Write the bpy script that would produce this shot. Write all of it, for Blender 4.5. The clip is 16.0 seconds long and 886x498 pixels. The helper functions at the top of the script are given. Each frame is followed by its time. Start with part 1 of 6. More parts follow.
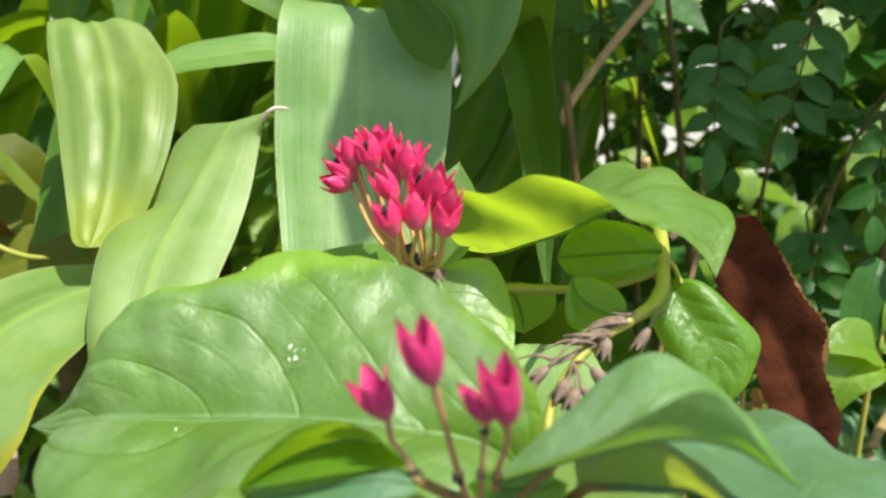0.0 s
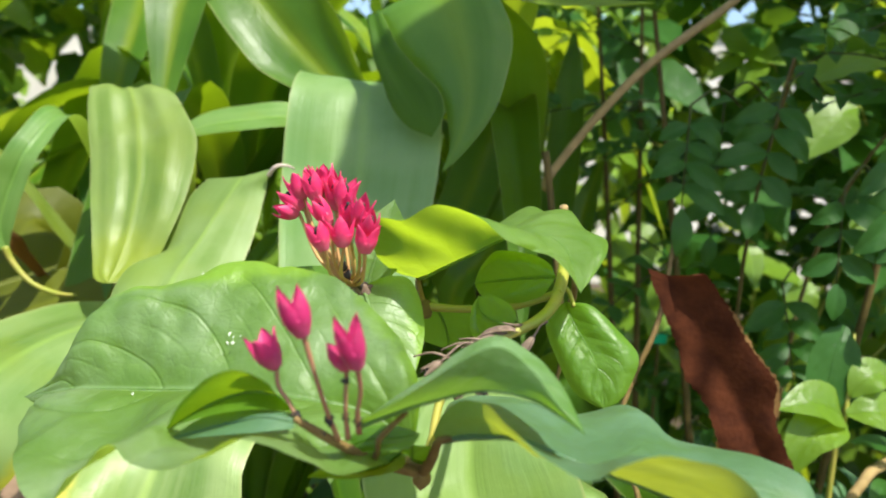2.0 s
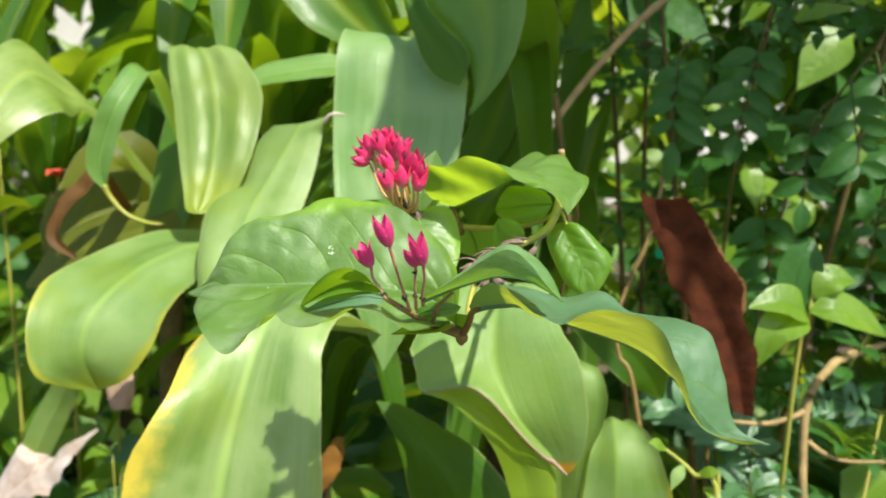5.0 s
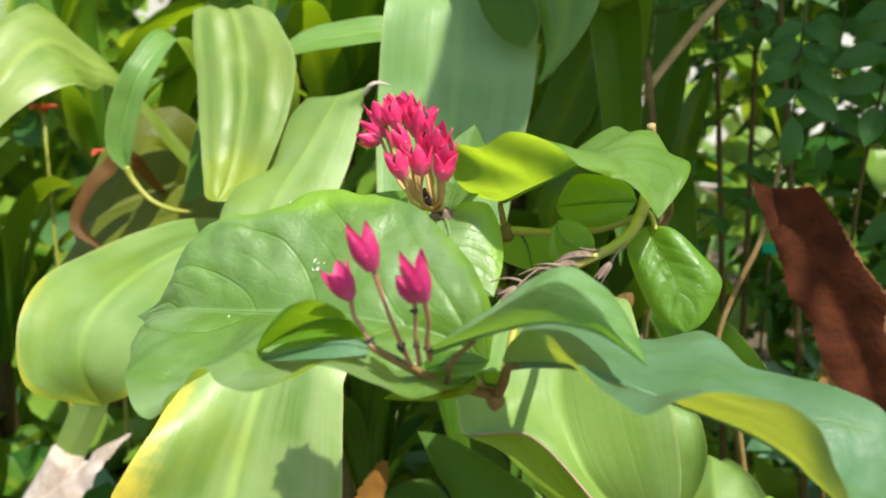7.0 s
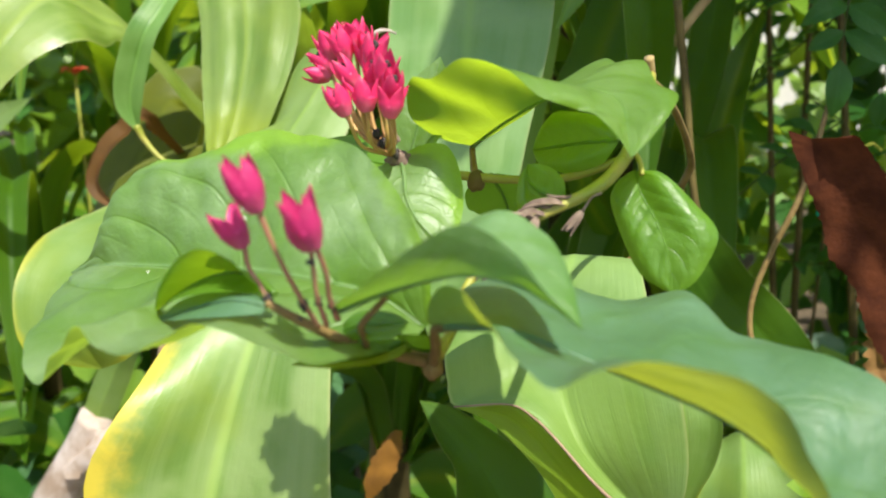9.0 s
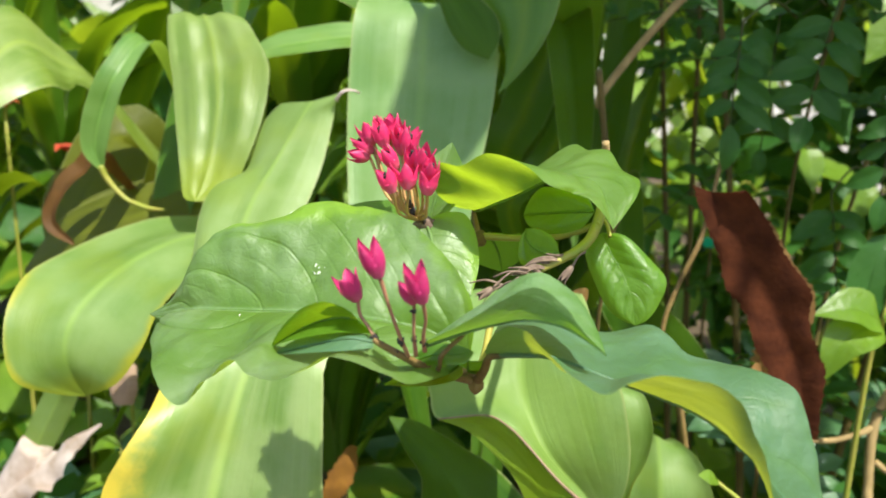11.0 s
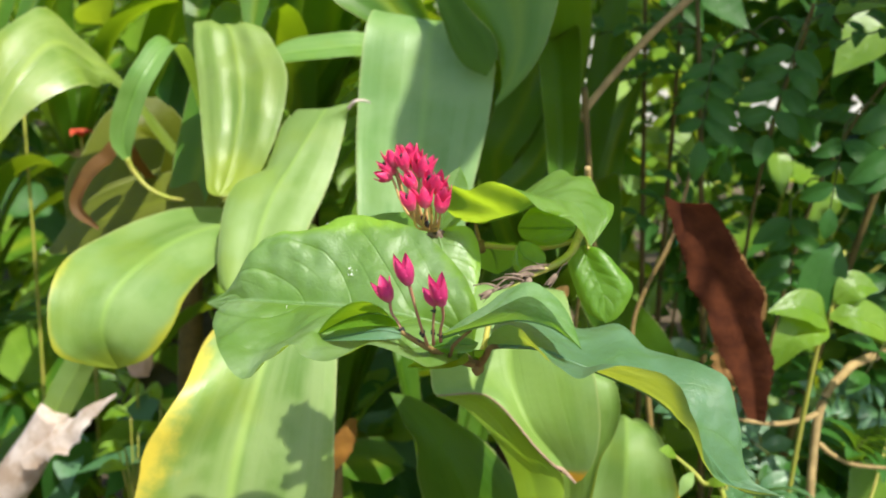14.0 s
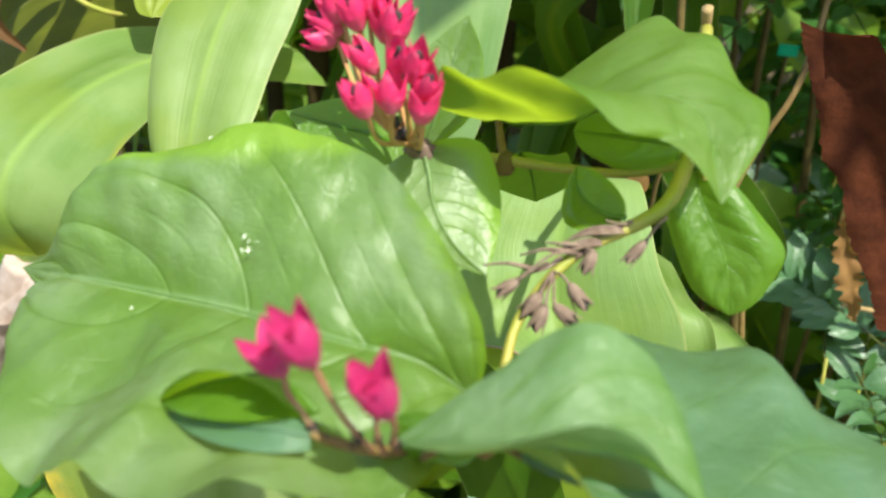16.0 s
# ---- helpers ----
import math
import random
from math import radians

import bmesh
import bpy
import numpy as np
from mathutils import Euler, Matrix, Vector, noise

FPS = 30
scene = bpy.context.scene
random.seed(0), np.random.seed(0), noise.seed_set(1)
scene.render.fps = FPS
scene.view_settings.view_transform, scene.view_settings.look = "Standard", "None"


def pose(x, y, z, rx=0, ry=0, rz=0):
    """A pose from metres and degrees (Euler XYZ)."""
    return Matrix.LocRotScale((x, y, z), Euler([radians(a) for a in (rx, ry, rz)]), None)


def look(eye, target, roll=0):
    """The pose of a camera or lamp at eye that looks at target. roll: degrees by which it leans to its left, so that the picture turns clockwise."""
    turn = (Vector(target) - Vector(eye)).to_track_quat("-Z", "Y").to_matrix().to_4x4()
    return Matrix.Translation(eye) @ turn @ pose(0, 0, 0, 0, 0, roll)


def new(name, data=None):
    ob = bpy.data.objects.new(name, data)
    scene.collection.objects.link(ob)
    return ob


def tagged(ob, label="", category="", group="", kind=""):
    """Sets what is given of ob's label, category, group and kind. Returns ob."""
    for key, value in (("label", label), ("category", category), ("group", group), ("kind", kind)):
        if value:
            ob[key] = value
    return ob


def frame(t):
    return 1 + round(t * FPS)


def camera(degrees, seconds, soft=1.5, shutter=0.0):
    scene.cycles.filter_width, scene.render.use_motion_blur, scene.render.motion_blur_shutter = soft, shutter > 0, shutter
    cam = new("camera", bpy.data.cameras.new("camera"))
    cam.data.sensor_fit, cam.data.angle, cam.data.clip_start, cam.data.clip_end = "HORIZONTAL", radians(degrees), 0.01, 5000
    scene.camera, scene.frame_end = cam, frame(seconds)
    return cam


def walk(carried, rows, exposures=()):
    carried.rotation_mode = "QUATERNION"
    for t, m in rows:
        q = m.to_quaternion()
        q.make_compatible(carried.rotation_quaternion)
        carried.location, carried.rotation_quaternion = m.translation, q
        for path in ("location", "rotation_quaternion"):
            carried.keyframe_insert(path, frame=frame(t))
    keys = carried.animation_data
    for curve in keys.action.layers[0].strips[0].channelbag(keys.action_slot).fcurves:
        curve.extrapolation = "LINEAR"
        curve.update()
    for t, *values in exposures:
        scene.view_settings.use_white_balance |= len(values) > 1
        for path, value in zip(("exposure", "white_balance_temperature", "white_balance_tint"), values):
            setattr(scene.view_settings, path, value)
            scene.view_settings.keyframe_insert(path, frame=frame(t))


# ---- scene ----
cam = camera(56.3, 16.0, soft=1.9)
cam.data.dof.use_dof, cam.data.dof.focus_distance, cam.data.dof.aperture_fstop = True, 0.36, 12.5
PATH = [
    (0, (0.078, 0.046, 1.052), (-0.08, 2.007, 0.697), 1.3),
    (0.5, (0.067, 0.014, 1.035), (-0.043, 1.992, 0.761), 2.4),
    (1, (0.082, 0.016, 1.029), (-0.093, 1.998, 0.822), 3.1),
    (1.5, (0.083, 0.009, 1.016), (-0.145, 1.989, 0.843), 3.1),
    (2, (0.127, -0.006, 1.041), (-0.139, 1.969, 0.87), 3.0),
    (2.5, (0.143, -0.044, 1.045), (-0.143, 1.928, 0.869), 2.8),
    (3, (0.134, -0.063, 1.036), (-0.156, 1.906, 0.844), 2.3),
    (3.5, (0.12, -0.097, 1.029), (-0.165, 1.87, 0.811), 2.6),
    (4, (0.138, -0.148, 1.052), (-0.148, 1.814, 0.792), 2.7),
    (4.2, (0.143, -0.165, 1.062), (-0.149, 1.792, 0.773), 2.4),
    (6.5, (0.137, -0.029, 1.051), (-0.268, 1.89, 0.661), 1.7),
    (7, (0.14, -0.007, 1.05), (-0.376, 1.882, 0.642), 1.3),
    (7.5, (0.173, 0.012, 1.052), (-0.494, 1.847, 0.616), 1.3),
    (8, (0.207, 0.03, 1.056), (-0.683, 1.761, 0.593), 1.3),
    (8.5, (0.21, 0.061, 1.044), (-0.696, 1.776, 0.555), 1.7),
    (9, (0.166, 0.039, 1.036), (-0.486, 1.867, 0.552), 0.4),
    (9.5, (0.136, 0.02, 1.042), (-0.354, 1.907, 0.597), 0.8),
    (12, (0.138, -0.114, 1.086), (-0.243, 1.801, 0.656), 2.3),
    (12.5, (0.147, -0.14, 1.095), (-0.23, 1.772, 0.646), 2.8),
    (13, (0.143, -0.144, 1.09), (-0.226, 1.766, 0.624), 3.2),
    (13.5, (0.139, -0.139, 1.094), (-0.22, 1.772, 0.623), 3.7),
    (14, (0.137, -0.127, 1.096), (-0.211, 1.784, 0.621), 3.9),
    (14.5, (0.119, -0.068, 1.071), (-0.224, 1.852, 0.63), 4.3),
    (15, (0.114, -0.021, 1.024), (-0.231, 1.906, 0.617), 4.4),
    (15.5, (0.112, 0.048, 1.083), (-0.251, 1.849, 0.293), 3.0),
    (16, (0.113, 0.088, 1.09), (-0.282, 1.788, 0.114), 3.3),
]
EXPOSURES = [(0.0, 1.05, 6500, 7), (16.0, 1.05, 6500, 7)]
walk(cam, [(t, look(eye, target, roll)) for t, eye, target, roll in PATH], EXPOSURES)

# ---- light ----
SUN_WAY = Vector((-0.365, 0.40, -0.84)).normalized()
world = bpy.data.worlds.new("sky")
scene.world = world
world.use_nodes = True
sky = world.node_tree.nodes.new("ShaderNodeTexSky")
sky.sky_type, sky.sun_disc = "NISHITA", False
sky.dust_density, sky.ozone_density = 1.4, 0.8
sky.sun_elevation = math.asin(-SUN_WAY.z)
sky.sun_rotation = math.atan2(-SUN_WAY.x, -SUN_WAY.y)
world.node_tree.links.new(sky.outputs[0], world.node_tree.nodes["Background"].inputs[0])
world.node_tree.nodes["Background"].inputs[1].default_value = 0.12
sun = new("sun", bpy.data.lights.new("sun", "SUN"))
sun.data.energy, sun.data.angle, sun.data.color = 4.2, radians(0.6), (1.0, 0.95, 0.86)
sun.matrix_world = look(Vector((0, 0, 3)) - SUN_WAY * 2, Vector((0, 0, 3)))


# ---- materials ----
class Nodes:
    """A small helper that adds nodes to one material."""

    def __init__(self, name):
        self.mat = bpy.data.materials.new(name)
        self.mat.use_nodes = True
        self.tree = self.mat.node_tree
        self.bsdf = self.tree.nodes["Principled BSDF"]
        self.out = self.tree.nodes["Material Output"]

    def add(self, kind, **values):
        node = self.tree.nodes.new(kind)
        for key, value in values.items():
            node.inputs[key].default_value = value
        return node

    def link(self, a, b):
        self.tree.links.new(a, b)

    def math(self, op, a, b=0.0, c=0.0):
        node = self.tree.nodes.new("ShaderNodeMath")
        node.operation = op
        for socket, value in zip(node.inputs, (a, b, c)):
            if isinstance(value, (int, float)):
                socket.default_value = value
            else:
                self.link(value, socket)
        return node.outputs[0]

    def ramp(self, value, low, high):
        node = self.tree.nodes.new("ShaderNodeMapRange")
        node.interpolation_type = "SMOOTHSTEP"
        node.inputs["From Min"].default_value, node.inputs["From Max"].default_value = low, high
        self.link(value, node.inputs["Value"])
        return node.outputs[0]

    def mix(self, factor, a, b):
        node = self.tree.nodes.new("ShaderNodeMix")
        node.data_type = "RGBA"
        for socket, value in zip((node.inputs[0], node.inputs[6], node.inputs[7]), (factor, a, b)):
            if isinstance(value, (int, float)):
                socket.default_value = value
            elif isinstance(value, tuple):
                socket.default_value = (*value, 1)
            else:
                self.link(value, socket)
        return node.outputs[2]

    def noise(self, scale, detail=4.0, vector=None, rough=0.55):
        node = self.add("ShaderNodeTexNoise", Scale=scale, Detail=detail, Roughness=rough)
        if vector is not None:
            self.link(vector, node.inputs["Vector"])
        return node.outputs["Fac"]

    def place(self):
        return self.tree.nodes.new("ShaderNodeTexCoord").outputs["Object"]

    def bump(self, height, strength, distance=0.001):
        node = self.add("ShaderNodeBump", Strength=strength, Distance=distance)
        self.link(height, node.inputs["Height"])
        self.link(node.outputs[0], self.bsdf.inputs["Normal"])
        return node.outputs[0]


def leaf_material(name, base, light, thin, kind="vein", rough=0.38, let=0.42, margin=None, margin_width=0.06, margin_side=0, margin_from=0.0, margin_wander=1.5, soft_edge=1.8, vein_tone=0.32, blotch=None, veins=7.0, slope=0.30, dry=None, sheen=0.5, banding=0.85, streak=0.8, rib_width=0.09, rib_tone=None, tip=None):
    """A leaf: base and light are its two greens, thin the colour of the light that it lets through."""
    n = Nodes(name)
    uv = n.tree.nodes.new("ShaderNodeUVMap")
    split = n.tree.nodes.new("ShaderNodeSeparateXYZ")
    n.link(uv.outputs[0], split.inputs[0])
    u, v = split.outputs[0], split.outputs[1]
    side = n.math("ABSOLUTE", n.math("SUBTRACT", v, 0.5))
    side = n.math("MULTIPLY", side, 2.0)
    where = n.place()
    cloud = n.noise(22.0, 5.0, where)
    fine = n.noise(420.0, 3.0, where)
    rand = n.tree.nodes.new("ShaderNodeObjectInfo").outputs["Random"]
    colour = n.mix(n.ramp(cloud, 0.35, 0.68), base, light)
    if kind == "strap":
        join = n.tree.nodes.new("ShaderNodeCombineXYZ")
        n.link(n.math("MULTIPLY", u, 2.2), join.inputs[0])
        n.link(n.math("MULTIPLY", v, 46.0), join.inputs[1])
        n.link(n.math("MULTIPLY", rand, 30.0), join.inputs[2])
        lines = n.noise(1.0, 3.0, join.outputs[0], 0.7)
        join2 = n.tree.nodes.new("ShaderNodeCombineXYZ")
        n.link(n.math("MULTIPLY", u, 1.2), join2.inputs[0])
        n.link(n.math("MULTIPLY", v, 9.0), join2.inputs[1])
        n.link(n.math("MULTIPLY", rand, 17.0), join2.inputs[2])
        bands = n.noise(1.0, 2.0, join2.outputs[0])
        colour = n.mix(n.math("MULTIPLY", n.ramp(bands, 0.38, 0.66), banding), colour, light)
        colour = n.mix(n.math("MULTIPLY", n.ramp(lines, 0.40, 0.75), 0.28), colour, light)
        rib = n.math("SUBTRACT", 1.0, n.ramp(side, 0.0, rib_width))
        colour = n.mix(n.math("MULTIPLY", rib, 0.6), colour, rib_tone or tuple(min(1, c * k) for c, k in zip(light, (1.2, 1.25, 0.8))))
        patch = n.ramp(n.noise(13.0, 3.0, where, 0.6), 0.46, 0.66)
        colour = n.mix(n.math("MULTIPLY", patch, streak), colour, tuple(c * k for c, k in zip(light, (0.86, 0.84, 0.30))))
        colour = n.mix(n.math("MULTIPLY", n.ramp(side, 0.965, 0.995), 0.6), colour, (0.40, 0.42, 0.16))
        height = n.math("ADD", n.math("MULTIPLY", lines, 0.8), n.math("MULTIPLY", fine, 0.2))
        height = n.math("ADD", height, n.math("MULTIPLY", bands, 1.1))
        height = n.math("ADD", height, n.math("MULTIPLY", n.noise(28.0, 3.0, where), 2.4))
        n.bump(height, 0.30, 0.0016)
    else:
        rise = n.math("SUBTRACT", n.math("MULTIPLY", n.math("ADD", u, n.math("MULTIPLY", n.math("SINE", n.math("MULTIPLY", u, 13.0)), 0.016)), veins), n.math("MULTIPLY", n.math("POWER", side, 1.25), slope * veins))
        near = n.math("ABSOLUTE", n.math("SUBTRACT", n.math("FRACT", n.math("ADD", rise, 0.5)), 0.5))
        line = n.math("SUBTRACT", 1.0, n.ramp(near, 0.0, 0.04))
        halo = n.math("MULTIPLY", n.math("SUBTRACT", 1.0, n.ramp(near, 0.0, 0.26)), n.math("SUBTRACT", 1.0, n.ramp(side, 0.7, 1.0)))
        near2 = n.math("ABSOLUTE", n.math("SUBTRACT", n.math("FRACT", rise), 0.5))
        line2 = n.math("MULTIPLY", n.math("SUBTRACT", 1.0, n.ramp(near2, 0.0, 0.05)), n.math("MULTIPLY", n.ramp(side, 0.05, 0.3), n.math("SUBTRACT", 1.0, n.ramp(side, 0.35, 0.75))))
        rib = n.math("SUBTRACT", 1.0, n.ramp(side, 0.0, 0.035))
        line = n.math("MULTIPLY", line, n.math("SUBTRACT", 1.0, n.ramp(side, 0.55, 0.95)))
        net = n.tree.nodes.new("ShaderNodeTexVoronoi")
        net.feature = "DISTANCE_TO_EDGE"
        net.inputs["Scale"].default_value = 170.0
        n.link(where, net.inputs["Vector"])
        mesh = n.math("SUBTRACT", 1.0, n.ramp(net.outputs["Distance"], 0.0, 0.12))
        colour = n.mix(n.math("MULTIPLY", mesh, 0.12), colour, light)
        colour = n.mix(n.math("MULTIPLY", n.math("MULTIPLY", halo, n.ramp(n.noise(70.0, 3.0, where), 0.35, 0.6)), 0.65), colour, tuple(c * k for c, k in zip(base, (1.1, 1.08, 0.5))))
        colour = n.mix(n.math("MULTIPLY", n.math("ADD", line, n.math("MULTIPLY", line2, 0.4)), vein_tone), colour, tuple(c * k for c, k in zip(base, (0.72, 0.85, 0.5))))
        bulge = n.ramp(n.noise(60.0, 3.0, where), 0.38, 0.62)
        colour = n.mix(n.math("MULTIPLY", bulge, 0.30), colour, tuple(c * k for c, k in zip(base, (0.95, 0.95, 0.5))))
        colour = n.mix(n.math("MULTIPLY", rib, 0.6), colour, tuple(min(1, c * 1.6) for c in light))
        height = n.math("SUBTRACT", n.math("MULTIPLY", fine, 0.2), n.math("ADD", n.math("MULTIPLY", n.math("ADD", line, n.math("MULTIPLY", line2, 0.4)), 1.5 * vein_tone), n.math("MULTIPLY", mesh, 0.14)))
        pores = n.noise(260.0, 4.0, where, 0.7)
        colour = n.mix(n.math("MULTIPLY", n.ramp(pores, 0.45, 0.70), 0.30), colour, tuple(c * k for c, k in zip(base, (0.75, 0.85, 0.7))))
        height = n.math("ADD", height, n.math("MULTIPLY", n.noise(130.0, 4.0, where), 2.4))
        height = n.math("ADD", height, n.math("MULTIPLY", n.noise(45.0, 2.0, where), 3.0))
        n.bump(height, 0.42, 0.0011)
    colour = n.mix(n.math("MULTIPLY", n.ramp(rand, 0.0, 1.0), 0.25), colour, base)
    if blotch:
        spot = n.ramp(n.noise(38.0, 5.0, where, 0.7), 0.57, 0.66)
        colour = n.mix(n.math("MULTIPLY", spot, 0.8), colour, blotch)
    if margin:
        where_edge = n.math("MULTIPLY", n.math("SUBTRACT", v, 0.5), 2.0 * margin_side) if margin_side else side
        if margin_side:
            where_edge = n.math("MAXIMUM", where_edge, n.math("MULTIPLY", side, n.ramp(u, 0.80, 0.95)))
        edge = n.math("ADD", where_edge, n.math("MULTIPLY", n.math("SUBTRACT", n.noise(14.0, 5.0, where, 0.65), 0.50), margin_wander))
        share = n.ramp(edge, 1.0 - margin_width * soft_edge, 1.0)
        if margin_from:
            share = n.math("MULTIPLY", share, n.ramp(u, margin_from, margin_from + 0.15))
        colour = n.mix(share, colour, margin)
    if tip:
        end = n.math("ADD", u, n.math("MULTIPLY", n.math("SUBTRACT", cloud, 0.5), 0.12))
        colour = n.mix(n.math("MULTIPLY", n.ramp(end, 0.88, 0.96), 0.85), colour, tip)
    if dry:
        end = n.math("ADD", u, n.math("MULTIPLY", n.math("SUBTRACT", cloud, 0.5), 0.25))
        colour = n.mix(n.ramp(end, 0.94, 0.99), colour, dry)
    n.link(colour, n.bsdf.inputs["Base Color"])
    n.bsdf.inputs["Roughness"].default_value = rough
    n.bsdf.inputs["Specular IOR Level"].default_value = sheen
    rough_var = n.math("ADD", rough - 0.12, n.math("MULTIPLY", n.noise(55.0, 3.0, where), 0.26))
    n.link(rough_var, n.bsdf.inputs["Roughness"])
    glow = n.add("ShaderNodeBsdfTranslucent")
    tint = n.mix(0.72, colour, thin)
    n.link(tint, glow.inputs["Color"])
    blend = n.add("ShaderNodeMixShader", Fac=let)
    n.link(n.bsdf.outputs[0], blend.inputs[1])
    n.link(glow.outputs[0], blend.inputs[2])
    n.link(blend.outputs[0], n.out.inputs["Surface"])
    return n.mat


def plain_material(name, a, b, scale, rough=0.7, bump=0.3, fine=300.0, let=0.0, thin=(0.5, 0.1, 0.15), detail=5.0, sheen=0.4):
    n = Nodes(name)
    where = n.place()
    cloud = n.noise(scale, detail, where, 0.65)
    grain = n.noise(fine, 4.0, where)
    colour = n.mix(n.ramp(cloud, 0.3, 0.7), a, b)
    colour = n.mix(n.math("MULTIPLY", grain, 0.25), colour, tuple(c * 0.6 for c in a))
    n.link(colour, n.bsdf.inputs["Base Color"])
    n.bsdf.inputs["Roughness"].default_value = rough
    n.bsdf.inputs["Specular IOR Level"].default_value = sheen
    n.bump(n.math("ADD", cloud, grain), bump, 0.0006)
    if let:
        glow = n.add("ShaderNodeBsdfTranslucent")
        n.link(n.mix(0.6, colour, thin), glow.inputs["Color"])
        blend = n.add("ShaderNodeMixShader", Fac=let)
        n.link(n.bsdf.outputs[0], blend.inputs[1])
        n.link(glow.outputs[0], blend.inputs[2])
        n.link(blend.outputs[0], n.out.inputs["Surface"])
    return n.mat


def calyx_material(name, root, body, tip, let, thin):
    """A sepal's skin: pale at its foot, deep in the middle, with light veins and blotches; it stands along its own z axis."""
    n = Nodes(name)
    where = n.place()
    split = n.tree.nodes.new("ShaderNodeSeparateXYZ")
    n.link(where, split.inputs[0])
    rise = n.math("ADD", split.outputs[2], n.math("MULTIPLY", n.math("SUBTRACT", n.noise(320.0, 3.0, where), 0.5), 0.004))
    colour = n.mix(n.ramp(rise, 0.0008, 0.0050), root, body)
    colour = n.mix(n.ramp(rise, 0.0075, 0.0130), colour, tip)
    blot = n.ramp(n.noise(240.0, 4.0, where, 0.65), 0.48, 0.68)
    colour = n.mix(n.math("MULTIPLY", blot, 0.45), colour, root)
    dark = n.ramp(n.noise(520.0, 3.0, where, 0.6), 0.58, 0.72)
    colour = n.mix(n.math("MULTIPLY", dark, 0.35), colour, tuple(c * 0.55 for c in body))
    n.link(colour, n.bsdf.inputs["Base Color"])
    n.bsdf.inputs["Roughness"].default_value = 0.42
    n.bump(n.math("ADD", blot, n.noise(700.0, 3.0, where)), 0.25, 0.0004)
    glow = n.add("ShaderNodeBsdfTranslucent")
    n.link(n.mix(0.6, colour, thin), glow.inputs["Color"])
    blend = n.add("ShaderNodeMixShader", Fac=let)
    n.link(n.bsdf.outputs[0], blend.inputs[1])
    n.link(glow.outputs[0], blend.inputs[2])
    n.link(blend.outputs[0], n.out.inputs["Surface"])
    return n.mat


# The pale second tone stands in for the sky's broad sheen on the leaf.
SHRUB = leaf_material("shrub_leaf", (0.098, 0.205, 0.028), (0.235, 0.338, 0.165), (0.54, 0.74, 0.02), rough=0.48, let=0.42, veins=5.0, slope=0.40, vein_tone=0.48, sheen=0.85, margin=(0.18, 0.34, 0.02), margin_width=0.10, margin_side=1, soft_edge=2.6)
SHRUB_EVEN = leaf_material("shrub_leaf_even", (0.085, 0.190, 0.030), (0.200, 0.320, 0.150), (0.34, 0.62, 0.01), rough=0.50, let=0.40, veins=5.0, slope=0.36, vein_tone=0.25, sheen=0.85)
# The bluish tone is painted sky reflection on a green leaf.
SHRUB_SKY = leaf_material("shrub_leaf_sky_sheen", (0.056, 0.160, 0.070), (0.104, 0.226, 0.130), (0.62, 0.66, 0.02), rough=0.56, let=0.42, vein_tone=0.20, veins=6.0, slope=0.34, sheen=0.8)
SHRUB_YOUNG = leaf_material("shrub_leaf_young", (0.095, 0.210, 0.030), (0.205, 0.325, 0.105), (0.60, 0.78, 0.02), rough=0.44, let=0.54, veins=6.0)
SHRUB_GLOSSY = leaf_material("shrub_leaf_glossy", (0.075, 0.190, 0.010), (0.130, 0.265, 0.024), (0.50, 0.72, 0.01), rough=0.40, let=0.46, veins=6.0, slope=0.30, sheen=0.8)
STRAP = leaf_material("strap_leaf", (0.075, 0.195, 0.026), (0.190, 0.320, 0.085), (0.42, 0.60, 0.04), kind="strap", rough=0.40, let=0.34, sheen=0.65)
STRAP_PALE = leaf_material("strap_leaf_yellow_edged", (0.140, 0.250, 0.044), (0.275, 0.375, 0.130), (0.42, 0.56, 0.06), kind="strap", rough=0.44, let=0.26, sheen=0.8, streak=0.6, margin=(0.72, 0.56, 0.06), margin_width=0.12, margin_side=1, soft_edge=3.4)
STRAP_EDGED = leaf_material("strap_leaf_thin_edge", (0.120, 0.228, 0.036), (0.220, 0.330, 0.098), (0.44, 0.56, 0.04), kind="strap", rough=0.48, let=0.36, banding=0.4, streak=0.6, margin=(0.38, 0.38, 0.03), margin_width=0.06, margin_from=0.5, margin_wander=0.5, soft_edge=2.5, tip=(0.24, 0.30, 0.02))
STRAP_DRY = leaf_material("strap_leaf_burnt_tip", (0.120, 0.225, 0.045), (0.215, 0.320, 0.110), (0.42, 0.56, 0.06), kind="strap", rough=0.52, let=0.25, sheen=0.35, banding=0.5, streak=0.5, dry=(0.70, 0.34, 0.02))
# Darkened copy of the strap leaf; deep shade is put into its greens.
STRAP_SHADED = leaf_material("strap_leaf_shaded", (0.024, 0.080, 0.004), (0.058, 0.135, 0.011), (0.36, 0.48, 0.01), kind="strap", rough=0.42, let=0.36, sheen=0.2)
# Shade painted as dark green, light through the leaf as a wide yellow rib.
STRAP_BACKLIT = leaf_material("strap_leaf_backlit", (0.040, 0.120, 0.006), (0.080, 0.180, 0.014), (0.42, 0.60, 0.01), kind="strap", rough=0.36, let=0.42, sheen=0.4, banding=0.4, streak=0.4, rib_width=0.42, rib_tone=(0.26, 0.32, 0.015))
STRAP_GLOSS = leaf_material("strap_leaf_glossy", (0.064, 0.170, 0.014), (0.120, 0.240, 0.034), (0.46, 0.62, 0.02), kind="strap", rough=0.36, let=0.42, sheen=0.5, banding=0.5, streak=0.2, rib_width=0.40, rib_tone=(0.20, 0.30, 0.02))
